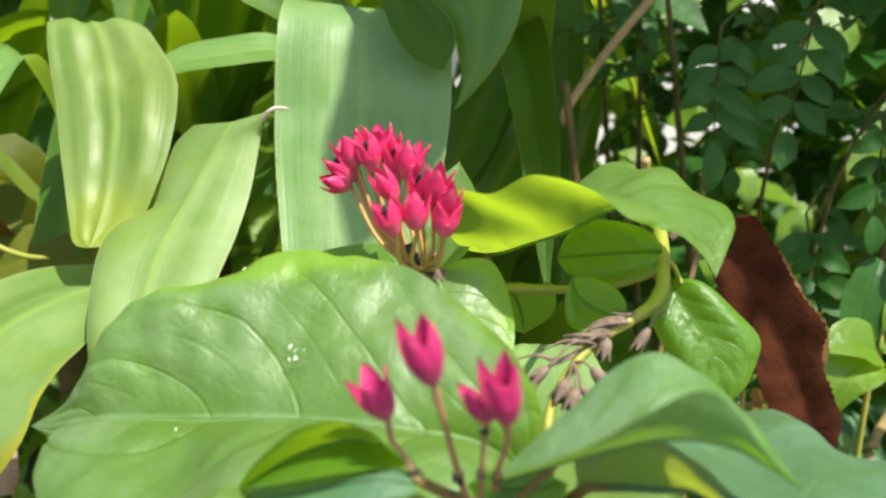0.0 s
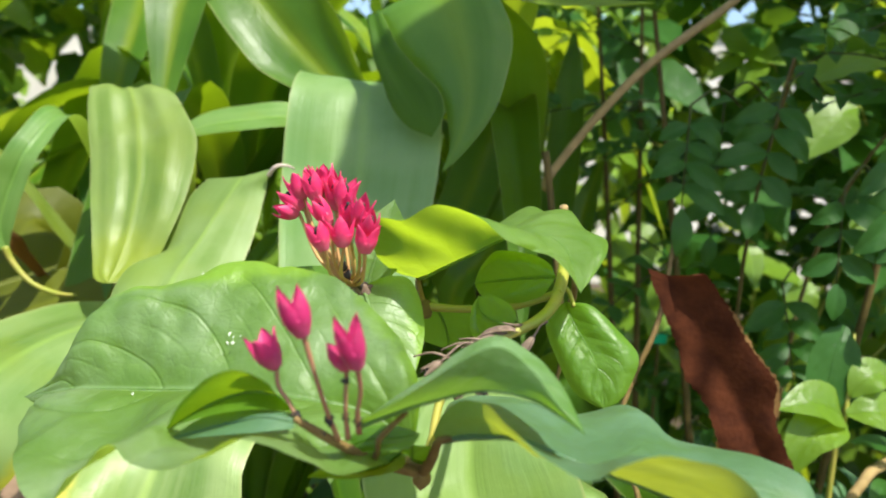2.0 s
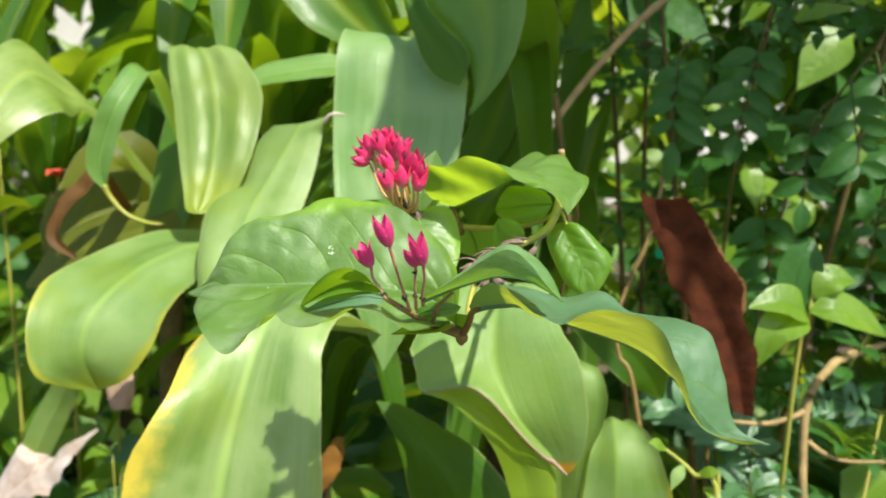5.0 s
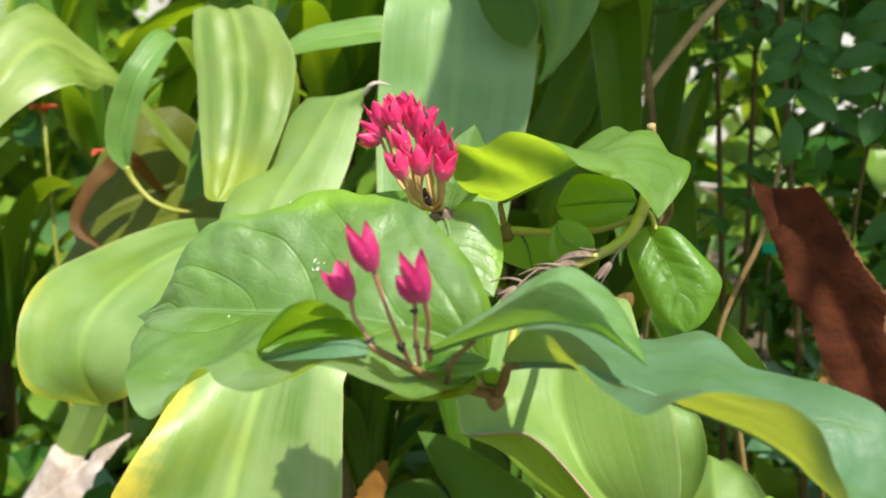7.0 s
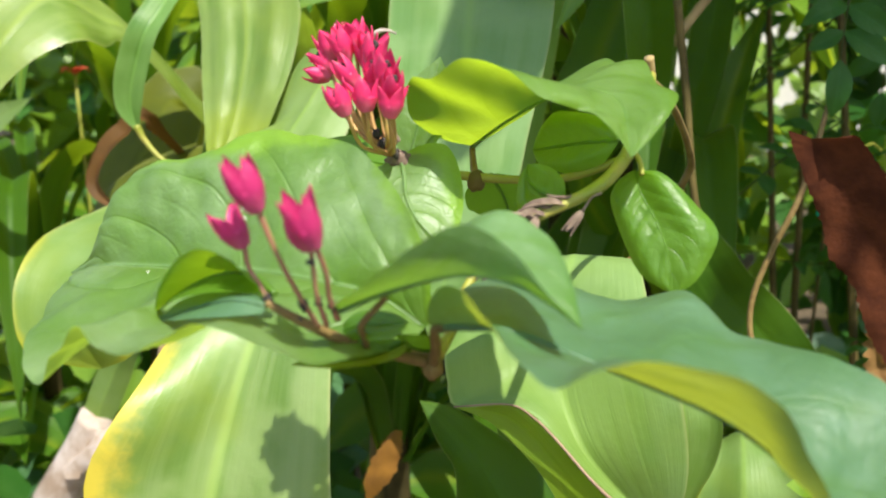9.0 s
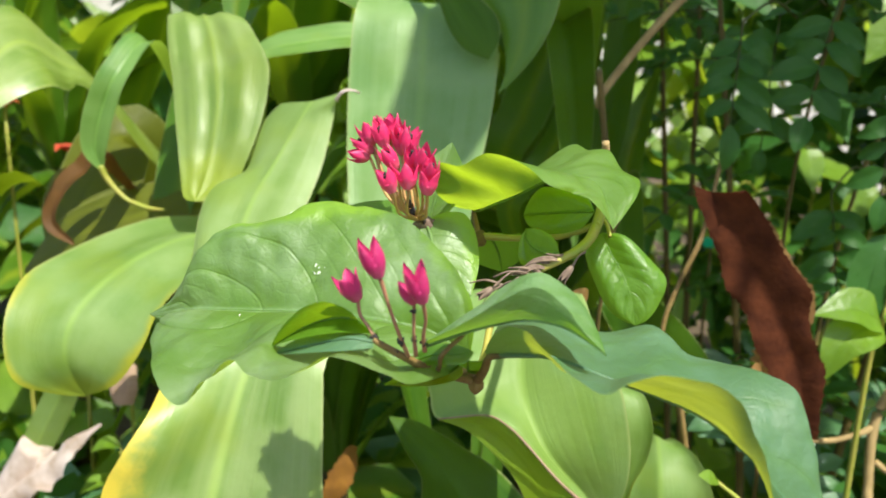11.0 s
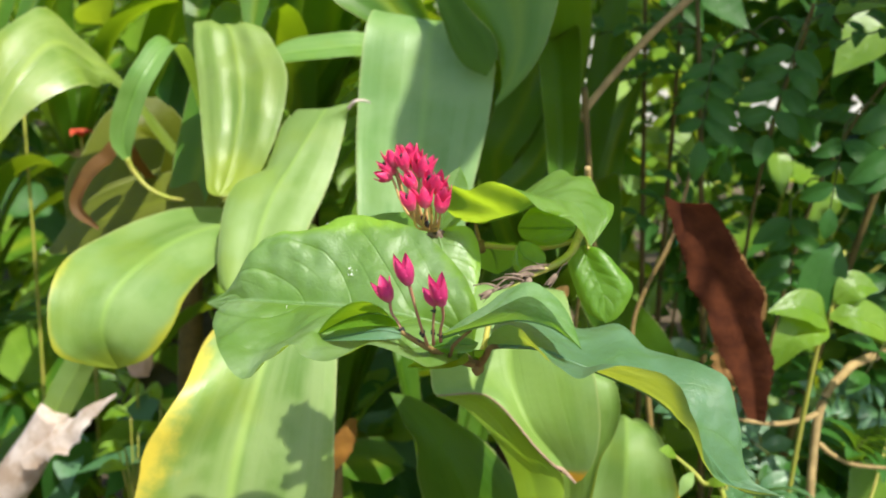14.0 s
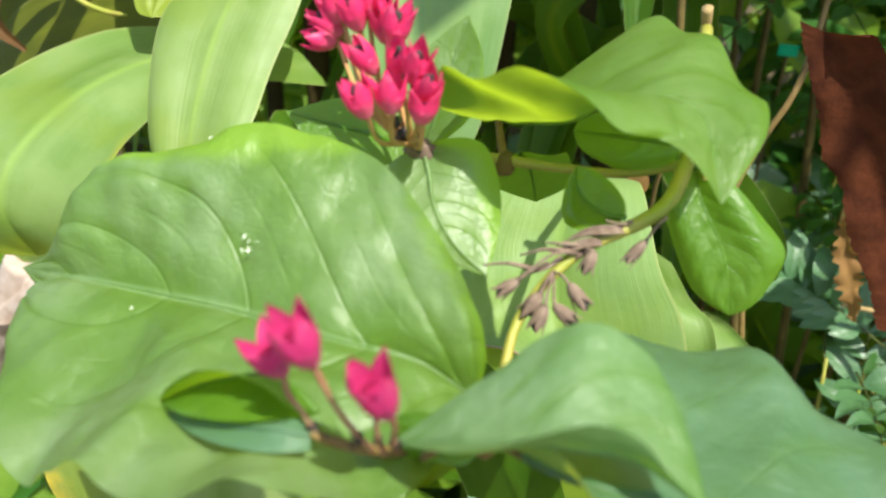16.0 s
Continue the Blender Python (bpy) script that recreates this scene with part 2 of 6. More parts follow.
# Made paler in colour to imitate a glossy sheen on the tall leaf.
STRAP_SHEEN = leaf_material("strap_leaf_pale_sheen", (0.125, 0.255, 0.058), (0.250, 0.385, 0.145), (0.46, 0.62, 0.03), kind="strap", rough=0.42, let=0.36, sheen=0.65, banding=0.5, streak=0.25)
STRAP_SOFT = leaf_material("strap_leaf_grey_green", (0.150, 0.250, 0.048), (0.228, 0.330, 0.100), (0.44, 0.58, 0.04), kind="strap", rough=0.50, let=0.34, sheen=0.5, banding=0.35, streak=0.5)
STRAP_TIP = leaf_material("strap_leaf_yellow_end", (0.125, 0.220, 0.022), (0.258, 0.345, 0.085), (0.46, 0.60, 0.03), kind="strap", rough=0.40, let=0.38, sheen=0.9, streak=0.6, rib_tone=(0.32, 0.42, 0.06), tip=(0.27, 0.34, 0.012))
# Olive leaf whose colour is darkened for shade, since the sun reaches it.
OLIVE_SHADED = leaf_material("strap_leaf_olive_shaded", (0.066, 0.084, 0.005), (0.115, 0.132, 0.012), (0.42, 0.42, 0.01), kind="strap", rough=0.5, let=0.36, sheen=0.3)
LIME_STRAP = leaf_material("strap_leaf_lime", (0.12, 0.24, 0.02), (0.24, 0.36, 0.04), (0.62, 0.74, 0.02), kind="strap", rough=0.34, let=0.46)
DARK_LEAF = leaf_material("dark_leaflet", (0.024, 0.092, 0.015), (0.054, 0.142, 0.030), (0.28, 0.48, 0.02), rough=0.42, let=0.32, sheen=0.22)
BLUE_LEAF = leaf_material("bluish_leaflet", (0.062, 0.160, 0.062), (0.110, 0.225, 0.110), (0.22, 0.40, 0.05), rough=0.42, let=0.28, sheen=0.8)
LIME_LEAF = leaf_material("lime_leaf", (0.13, 0.25, 0.02), (0.21, 0.34, 0.04), (0.56, 0.68, 0.02), rough=0.36, let=0.46)
CALYX = calyx_material("pink_calyx", (0.84, 0.19, 0.30), (0.78, 0.042, 0.175), (0.72, 0.025, 0.14), 0.34, (0.95, 0.06, 0.22))
CALYX_OLD = calyx_material("magenta_calyx", (0.68, 0.12, 0.26), (0.56, 0.035, 0.165), (0.60, 0.03, 0.15), 0.30, (0.80, 0.05, 0.24))
PEDICEL = plain_material("pedicel_skin", (0.46, 0.32, 0.09), (0.50, 0.24, 0.11), 90.0, rough=0.5)
PEDICEL_RED = plain_material("red_pedicel_skin", (0.38, 0.15, 0.10), (0.34, 0.20, 0.10), 120.0, rough=0.5)
STEM_GREEN = plain_material("green_stem", (0.24, 0.28, 0.03), (0.33, 0.29, 0.06), 70.0, rough=0.5)
# Green stem in a darkened colour, for stalks that should look shaded.
STEM_SHADED = plain_material("shaded_stem", (0.045, 0.060, 0.012), (0.075, 0.080, 0.020), 70.0, rough=0.6, sheen=0.2)
STEM_BROWN = plain_material("brown_stem", (0.15, 0.090, 0.024), (0.23, 0.16, 0.05), 120.0, rough=0.7, bump=0.6)
BARK_PALE = plain_material("pale_bark", (0.36, 0.255, 0.105), (0.24, 0.165, 0.065), 60.0, rough=0.8, bump=0.6)
BARK_DARK = plain_material("dark_bark", (0.080, 0.060, 0.012), (0.14, 0.10, 0.025), 60.0, rough=0.8, bump=0.6)
DRIED = plain_material("dried_flower", (0.25, 0.18, 0.135), (0.10, 0.062, 0.045), 200.0, rough=0.85, bump=0.6)
BLACK = plain_material("black_speck", (0.02, 0.015, 0.015), (0.05, 0.04, 0.035), 300.0, rough=0.7)
RUST = plain_material("dead_brown_leaf", (0.046, 0.013, 0.006), (0.100, 0.029, 0.011), 70.0, rough=0.9, bump=1.0, sheen=0.12, fine=320.0, let=0.10, thin=(0.4, 0.1, 0.03))
# Bark of the rear canes, coloured near black to sink into the shade.
CANE_SHADED = plain_material("shaded_cane", (0.035, 0.028, 0.010), (0.060, 0.046, 0.016), 60.0, rough=0.85, bump=0.5, sheen=0.1)
STRAW = plain_material("bleached_leaf", (0.70, 0.59, 0.52), (0.36, 0.25, 0.17), 26.0, rough=0.8, bump=0.9, let=0.2, thin=(0.6, 0.45, 0.3))
TAN = plain_material("tan_leaf", (0.34, 0.19, 0.06), (0.24, 0.12, 0.04), 40.0, rough=0.8, bump=0.5, let=0.25, thin=(0.5, 0.25, 0.04))
# Withered orange, with shade put into the colour because the sun hits it.
WITHERED_SHADED = plain_material("withered_orange_leaf_shaded", (0.30, 0.13, 0.014), (0.16, 0.07, 0.012), 50.0, rough=0.7, bump=0.5, let=0.35, thin=(0.6, 0.28, 0.02))
# Tan leaf again, its colour darkened to stand for shadow.
TAN_SHADED = plain_material("shaded_tan_leaf", (0.13, 0.055, 0.008), (0.075, 0.035, 0.007), 40.0, rough=0.7, bump=0.5, let=0.3, thin=(0.45, 0.2, 0.02))
SHEATH = plain_material("dry_sheath", (0.44, 0.30, 0.21), (0.26, 0.17, 0.10), 30.0, rough=0.85, bump=0.8, let=0.2, thin=(0.5, 0.3, 0.15))
RED = plain_material("red_bract", (0.65, 0.07, 0.03), (0.75, 0.14, 0.08), 60.0, rough=0.5, let=0.3, thin=(0.9, 0.12, 0.05))
FLECK = plain_material("pale_fleck", (0.62, 0.66, 0.48), (0.72, 0.74, 0.60), 300.0, rough=0.8)
GREEN_TAG = plain_material("green_plastic", (0.0, 0.42, 0.20), (0.0, 0.50, 0.25), 60.0, rough=0.4)
PLASTER = plain_material("pale_plaster", (0.70, 0.68, 0.63), (0.58, 0.55, 0.50), 1.5, rough=0.9, bump=0.2, fine=40.0)
SOIL = plain_material("soil", (0.055, 0.04, 0.025), (0.12, 0.085, 0.05), 9.0, rough=0.95, bump=1.0, fine=140.0)


# ---- builders ----
def smooth_list(values, u):
    """A smooth curve through evenly spaced values, sampled at u in 0..1."""
    p = np.asarray(values, float)
    if p.ndim == 1:
        p = p[:, None]
    k = len(p) - 1
    if k == 0:
        return np.repeat(p, len(u), 0)
    x = np.clip(u, 0, 1) * k
    i = np.minimum(x.astype(int), k - 1)
    f = (x - i)[:, None]
    q = np.vstack([2 * p[0] - p[1], p, 2 * p[-1] - p[-2]])
    a, b, c, d = q[i], q[i + 1], q[i + 2], q[i + 3]
    return 0.5 * (2 * b + (c - a) * f + (2 * a - 5 * b + 4 * c - d) * f * f + (3 * b - a - 3 * c + d) * f ** 3)


def unit(a):
    return a / np.maximum(np.linalg.norm(a, axis=-1, keepdims=True), 1e-9)


def blade(pts, wl, wr, al=(0,), ar=(0,), cl=(0,), cr=(0,), up=((0, 0, 1),), ripple=(0.0, 3.0, 0.0), quilt=(0.0, 7.0, 0.3), pleat=(0.0, 5.0), n=40, m=7):
    """The grid of a leaf: pts is the midrib from base to tip, wl and wr the half widths, al and ar the angles (degrees) at which the
    halves leave the midrib, cl and cr how far they curl on towards the edge, up the upper side. Left and right as seen from the base."""
    u = 0.5 - 0.5 * np.cos(np.linspace(0, np.pi, n + 1))
    u = 0.5 * u + 0.5 * np.linspace(0, 1, n + 1)
    mid = smooth_list(pts, u)
    tan = unit(np.gradient(mid, axis=0))
    hint = smooth_list(up, u)
    side = unit(np.cross(tan, hint))
    nor = np.cross(side, tan)
    verts, uvs = [], []
    amp, count, phase = ripple
    for j in range(-m, m + 1):
        v = abs(j) / m
        w, a, c = ((wl, al, cl), (wr, ar, cr))[j > 0]
        w = np.maximum(smooth_list(w, u)[:, 0], 0.0)
        a, c = np.radians(smooth_list(a, u)[:, 0]), np.radians(smooth_list(c, u)[:, 0])
        s = (np.arange(24) + 0.5) / 24 * v
        ang = a[:, None] + c[:, None] * s[None] ** 1.5
        out, rise = np.cos(ang).mean(1) * v * w, np.sin(ang).mean(1) * v * w
        rise = rise + amp * v ** 2 * np.sin(2 * np.pi * count * u + phase + (1.3 if j > 0 else 0.0)) * np.minimum(1, w / (w.max() + 1e-9) * 1.5)
        if quilt[0]:
            d = (u + 0.016 * np.sin(13.0 * u) - quilt[2] * v ** 1.25) * quilt[1]
            d = np.abs((d + 0.5) % 1.0 - 0.5)
            rise = rise - quilt[0] * (np.exp(-(d / 0.12) ** 2) * min(1, v * 5) * (1 - v ** 3) + np.exp(-(v / 0.06) ** 2))
        rise = rise + pleat[0] * (np.cos(2 * np.pi * pleat[1] * v + 1.5 * np.sin(3.0 * u)) - 1) * np.minimum(1, w / (w.max() + 1e-9))
        verts.append(mid + side * (out if j > 0 else -out)[:, None] + nor * rise[:, None])
        uvs.append(np.stack([u, np.full_like(u, 0.5 + 0.5 * j / m)], 1))
    return np.stack(verts, 1), np.stack(uvs, 1)


def even_curve(pts, n):
    """A smooth curve through pts, sampled at n + 1 places evenly spaced along it."""
    p = smooth_list(pts, np.linspace(0, 1, 40 * len(pts)))
    d = np.concatenate([[0], np.cumsum(np.linalg.norm(np.diff(p, axis=0), axis=1))])
    u = 0.5 - 0.5 * np.cos(np.linspace(0, np.pi, n + 1))
    u = (0.35 * u + 0.65 * np.linspace(0, 1, n + 1)) * d[-1]
    return np.stack([np.interp(u, d, p[:, k]) for k in range(3)], 1), u / d[-1]


def draped(mid, left, right, bl=(0,), br=(0,), ripple=(0.0, 3.0, 0.0), quilt=(0.0, 7.0, 0.3), pleat=(0.0, 5.0), fray=(0.0, 1), crumple=0.0, n=64, m=12):
    """The grid of a leaf hung between its midrib and its two edges, from base to tip; bl and br: how far the halves belly upwards."""
    mid, u = even_curve(mid, n)
    left, right = even_curve(left, n)[0], even_curve(right, n)[0]
    if fray[0]:
        rng = np.random.default_rng(fray[1])
        across = unit(right - left)
        left = left + across * rng.uniform(-1, 1, (n + 1, 1)) * fray[0]
        right = right + across * rng.uniform(-1, 1, (n + 1, 1)) * fray[0]
    tan = unit(np.gradient(mid, axis=0))
    nor = unit(np.cross(unit(right - left), tan))
    verts, uvs = [], []
    for j in range(-m, m + 1):
        v = abs(j) / m
        edge, b = ((left, bl), (right, br))[j > 0]
        b = smooth_list(b, u)[:, 0]
        rise = b * 6.75 * v * v * (1 - v) + ripple[0] * v * v * np.sin(2 * np.pi * ripple[1] * u + ripple[2] + (j > 0) * 1.3) * np.sin(np.pi * u)
        if quilt[0]:
            d = (u + 0.016 * np.sin(13.0 * u) - quilt[2] * v ** 1.25) * quilt[1]
            d = np.abs((d + 0.5) % 1.0 - 0.5)
            fade = np.minimum(1, np.linalg.norm(edge - mid, axis=1) / 0.012)
            rise = rise - quilt[0] * fade * (np.exp(-(d / 0.12) ** 2) * min(1, v * 5) * (1 - v ** 3) + np.exp(-(v / 0.06) ** 2))
        rise = rise + pleat[0] * (np.cos(2 * np.pi * pleat[1] * v + 1.5 * np.sin(3.0 * u)) - 1) * np.sin(np.pi * np.clip(u, 0.02, 0.98)) ** 0.5
        at = mid * (1 - v) + edge * v
        if crumple:
            wave = np.array([noise.noise(Vector(p) * 55.0) + 0.45 * noise.noise(Vector(p) * 130.0) for p in at])
            rise = rise + crumple * wave * min(1.0, v * 4) * np.minimum(1, np.linalg.norm(edge - mid, axis=1) / 0.02)
        verts.append(at + nor * rise[:, None])
        uvs.append(np.stack([u, np.full_like(u, 0.5 + 0.5 * j / m)], 1))
    return np.stack(verts, 1), np.stack(uvs, 1)


def grid_mesh(name, grid, uv, material):
    rows, cols = grid.shape[:2]
    idx = np.arange(rows * cols).reshape(rows, cols)
    quads = np.stack([idx[:-1, :-1], idx[:-1, 1:], idx[1:, 1:], idx[1:, :-1]], -1).reshape(-1, 4)
    me = bpy.data.meshes.new(name)
    me.from_pydata(grid.reshape(-1, 3).tolist(), [], quads.tolist())
    layer = me.uv_layers.new(name="UVMap")
    layer.data.foreach_set("uv", uv.reshape(-1, 2)[quads.reshape(-1)].astype(np.float32).reshape(-1))
    me.polygons.foreach_set("use_smooth", np.ones(len(quads), bool))
    me.materials.append(material)
    me.update()
    return me


def tube_mesh(name, pts, radii, material, sides=8, n=None):
    n = n or max(6, 5 * len(pts))
    u = np.linspace(0, 1, n + 1)
    mid, r = smooth_list(pts, u), smooth_list(radii, u)[:, 0]
    tan = unit(np.gradient(mid, axis=0))
    ref = np.array((0.3, 0.2, 1.0)) if abs(tan[:, 2]).mean() < 0.8 else np.array((1.0, 0.3, 0.1))
    a = unit(np.cross(tan, ref))
    b = np.cross(tan, a)
    ang = np.linspace(0, 2 * np.pi, sides, endpoint=False)
    ring = mid[:, None] + r[:, None, None] * (np.cos(ang)[None, :, None] * a[:, None] + np.sin(ang)[None, :, None] * b[:, None])
    verts = ring.reshape(-1, 3).tolist()
    faces = []
    for i in range(n):
        for k in range(sides):
            faces.append((i * sides + k, i * sides + (k + 1) % sides, (i + 1) * sides + (k + 1) % sides, (i + 1) * sides + k))
    faces += [tuple(range(sides))[::-1], tuple(n * sides + k for k in range(sides))]
    me = bpy.data.meshes.new(name)
    me.from_pydata(verts, [], faces)
    me.polygons.foreach_set("use_smooth", np.ones(len(faces), bool))
    me.materials.append(material)
    me.update()
    return me


def part(name, me, parent, label="", at=None):
    """Links a mesh as one object under a thing or under a part."""
    ob = new(name, me)
    ob.parent = parent
    if parent is not None and parent.type == "EMPTY":
        ob.matrix_parent_inverse = Matrix.Translation(-parent.location)
    if at is not None:
        ob.matrix_basis = at
    return tagged(ob, label)


def thing(name, place, label, category, group="", kind=""):
    ob = new(name)
    ob.empty_display_size = 0.05
    ob.location = place
    return tagged(ob, label, category, group, kind)


def leaf(parent, material, pts, wl, wr, label="", rib=0.0009, rib_material=None, name="leaf", **shape):
    grid, uv = blade(pts, wl, wr, **shape)
    ob = part(name, grid_mesh(name, grid, uv, material), parent, label)
    if rib:
        k = grid.shape[1] // 2
        line = grid[::4, k]
        part("midrib", tube_mesh("midrib", line, np.linspace(rib, rib * 0.25, len(line)), rib_material or material, sides=6, n=len(line) * 2), ob)
    return ob


def draped_leaf(parent, material, mid, left, right, label="", rib=0.0009, name="leaf", **shape):
    grid, uv = draped(mid, left, right, **shape)
    ob = part(name, grid_mesh(name, grid, uv, material), parent, label)
    if rib:
        line = grid[::4, grid.shape[1] // 2]
        part("midrib", tube_mesh("midrib", line, np.linspace(rib, rib * 0.25, len(line)), material, sides=6, n=len(line) * 2), ob)
    return ob


def tube(parent, name, material, pts, radii, label="", sides=8):
    return part(name, tube_mesh(name, pts, radii, material, sides), parent, label)


def knob_mesh(name, radius, material, seed, stretch=(1, 1, 1), rough=0.18):
    bm = bmesh.new()
    bmesh.ops.create_icosphere(bm, subdivisions=3, radius=radius)
    for v in bm.verts:
        v.co *= 1 + rough * noise.noise(v.co * (1.6 / radius) + Vector((seed, 0, 0)))
        v.co = Vector((v.co.x * stretch[0], v.co.y * stretch[1], v.co.z * stretch[2]))
    me = bpy.data.meshes.new(name)
    bm.to_mesh(me)
    bm.free()
    me.polygons.foreach_set("use_smooth", np.ones(len(me.polygons), bool))
    me.materials.append(material)
    return me


def turned(place, way, spin=0.0):
    """A pose at place whose z axis points along way."""
    q = Vector(way).normalized().to_track_quat("Z", "Y")
    return Matrix.Translation(place) @ q.to_matrix().to_4x4() @ Matrix.Rotation(spin, 4, "Z")


def sepal_mesh(length, radius, share, flare, material):
    """One pointed sepal of a calyx, standing on the z axis."""
    n, m = 12, 4
    s = np.linspace(0, 1, n + 1)
    swell = radius * (0.25 + 0.75 * np.sin(np.pi * (0.08 + 0.78 * s)) ** 0.9) + radius * flare * np.clip(s - 0.55, 0, 1) ** 1.6 * 2.2
    half = share * np.where(s < 0.50, 1.05, 1.05 * np.clip(1 - (np.clip(s - 0.50, 0, 1) / 0.50) ** 1.35, 0, 1))
    rows, uv = [], []
    for j in range(-m, m + 1):
        ang = half * j / m
        r = swell * (1 - 0.10 * (j / m) ** 2)
        rows.append(np.stack([r * np.cos(ang), r * np.sin(ang), s * length], 1))
        uv.append(np.stack([s, np.full_like(s, 0.5 + 0.5 * j / m)], 1))
    return grid_mesh("sepal", np.stack(rows, 1), np.stack(uv, 1), material)


def cup_mesh(length, radius, material):
    s = np.linspace(0, 1, 7)
    r = radius * 0.96 * (0.25 + 0.75 * np.sin(np.pi * (0.08 + 0.78 * 0.42 * s)) ** 0.9)
    r[0] = radius * 0.12
    pts = [(0, 0, z) for z in s * length * 0.42]
    return tube_mesh("calyx", pts, r, material, sides=14, n=6)


def calyx(parent, place, way, length, radius, material, count=4, flare=0.4, spin=0.0):
    cup = part("calyx", cup_mesh(length, radius, material), parent, "", turned(place, way, spin))
    share = math.pi / count
    kinds = [sepal_mesh(length * k, radius, share, flare * f, material) for k, f in ((1.0, 1.0), (0.92, 1.5), (1.04, 0.5))]
    for i in range(count):
        ob = new("sepal", kinds[i % 3])
        ob.parent = cup
        ob.matrix_basis = Matrix.Rotation(2 * math.pi * i / count + 0.1 * (i % 2), 4, "Z")
    return cup


# ---- ground ----
def ground_sheet():
    bm = bmesh.new()
    bmesh.ops.create_grid(bm, x_segments=160, y_segments=160, size=1.0)
    for v in bm.verts:
        far = max(abs(v.co.x), abs(v.co.y))
        v.co *= 4 + 900 * max(0.0, far - 0.9) ** 2 * 10
        v.co.z = 0.03 * noise.noise(v.co * 2.0) + 0.012 * noise.noise(v.co * 9.0)
    me = bpy.data.meshes.new("ground")
    bm.to_mesh(me)
    bm.free()
    me.polygons.foreach_set("use_smooth", np.ones(len(me.polygons), bool))
    me.materials.append(SOIL)
    return tagged(new("ground", me), "dark soil under the shaded plants", "ground", kind="structure")


ground_sheet()



def far_wall():
    """A plain plastered garden wall with a coping, far behind the plants."""
    bm = bmesh.new()
    for size, place in (((22.0, 0.25, 2.6), (0.0, 9.0, 1.3)), ((22.1, 0.34, 0.08), (0.0, 9.0, 2.64))):
        made = bmesh.ops.create_cube(bm, size=1.0)["verts"]
        bmesh.ops.scale(bm, vec=size, verts=made)
        bmesh.ops.translate(bm, vec=place, verts=made)
    bmesh.ops.bevel(bm, geom=bm.edges[:], offset=0.012, segments=2, affect="EDGES")
    me = bpy.data.meshes.new("backdrop")
    bm.to_mesh(me)
    bm.free()
    me.materials.append(PLASTER)
    return tagged(new("backdrop", me), "pale sunlit garden wall far behind the plants", "wall", kind="structure")


far_wall()

# ---- the flowering shrub ----
shrub = thing("flowering_shrub", (0.20, 0.78, 0.0), "green shrub with clusters of pink calyces and wavy leaves", "shrub")
# the woody branch, from the ground to the front twig
tube(shrub, "branch", BARK_DARK, [(0.20, 0.78, 0.0), (0.19, 0.70, 0.45), (0.135, 0.58, 0.82), (0.137, 0.55, 0.931), (0.136, 0.54, 0.953)], [0.005, 0.004, 0.0018, 0.0016, 0.0018], "dark old branch")
tube(shrub, "branch", STEM_BROWN, [(0.136, 0.54, 0.955), (0.141, 0.53, 0.969), (0.14, 0.5, 0.984), (0.137, 0.45, 1.003), (0.133, 0.41, 1.016), (0.131, 0.383, 1.021)], [0.0022, 0.0022, 0.0018, 0.0018, 0.0019, 0.0020])
tube(shrub, "branch", STEM_GREEN, [(0.131, 0.378, 1.024), (0.132, 0.355, 1.012), (0.130, 0.325, 0.999), (0.124, 0.302, 0.991), (0.104, 0.290, 0.980), (0.092, 0.275, 0.966), (0.091, 0.258, 0.954), (0.090, 0.246, 0.949)], [0.0022, 0.0027, 0.0025, 0.0022, 0.0017, 0.0015, 0.0016, 0.0022], "yellow-green ridged stem")
tube(shrub, "cut_twig", BARK_PALE, [(0.131, 0.384, 1.016), (0.131, 0.380, 1.023), (0.130, 0.376, 1.031)], [0.0022, 0.0018, 0.0020], "short cut stub")
tube(shrub, "twig", STEM_GREEN, [(0.131, 0.320, 0.999), (0.112, 0.324, 0.991), (0.092, 0.328, 0.988), (0.075, 0.328, 0.988), (0.060, 0.323, 0.990), (0.050, 0.309, 0.995)], [0.0016, 0.0015, 0.0015, 0.0018, 0.0014, 0.0016])
part("node", knob_mesh("node", 0.0036, BARK_DARK, 3.0, (1, 1, 1.15)), shrub, "", Matrix.Translation((0.0755, 0.3285, 0.9865)))
part("node", knob_mesh("node", 0.0034, BARK_PALE, 5.0, (1.2, 1, 0.9)), shrub, "", Matrix.Translation((0.088, 0.245, 0.951)))
part("node", knob_mesh("node", 0.0030, STEM_BROWN, 8.0, (1, 1, 1.2)), shrub, "", Matrix.Translation((0.0905, 0.243, 0.9475)))

# front stalk with three calyces
tube(shrub, "flower_stalk", STEM_BROWN, [(0.089, 0.243, 0.949), (0.083, 0.235, 0.953), (0.076, 0.222, 0.960), (0.070, 0.214, 0.966), (0.064, 0.209, 0.971), (0.060, 0.207, 0.974)], [0.0019, 0.0016, 0.0015, 0.0014, 0.0012, 0.0010])
tube(shrub, "pedicel", PEDICEL_RED, [(0.071, 0.213, 0.967), (0.069, 0.208, 0.976), (0.067, 0.203, 0.986), (0.064, 0.199, 0.999)], [0.0008, 0.0007, 0.0006, 0.0008])
tube(shrub, "pedicel", PEDICEL_RED, [(0.061, 0.208, 0.973), (0.058, 0.208, 0.978), (0.055, 0.208, 0.982), (0.054, 0.208, 0.988)], [0.0008, 0.0006, 0.0006, 0.0008])
tube(shrub, "pedicel", PEDICEL_RED, [(0.077, 0.212, 0.970), (0.0775, 0.207, 0.977), (0.079, 0.203, 0.984), (0.079, 0.198, 0.992)], [0.0009, 0.0007, 0.0006, 0.0008])
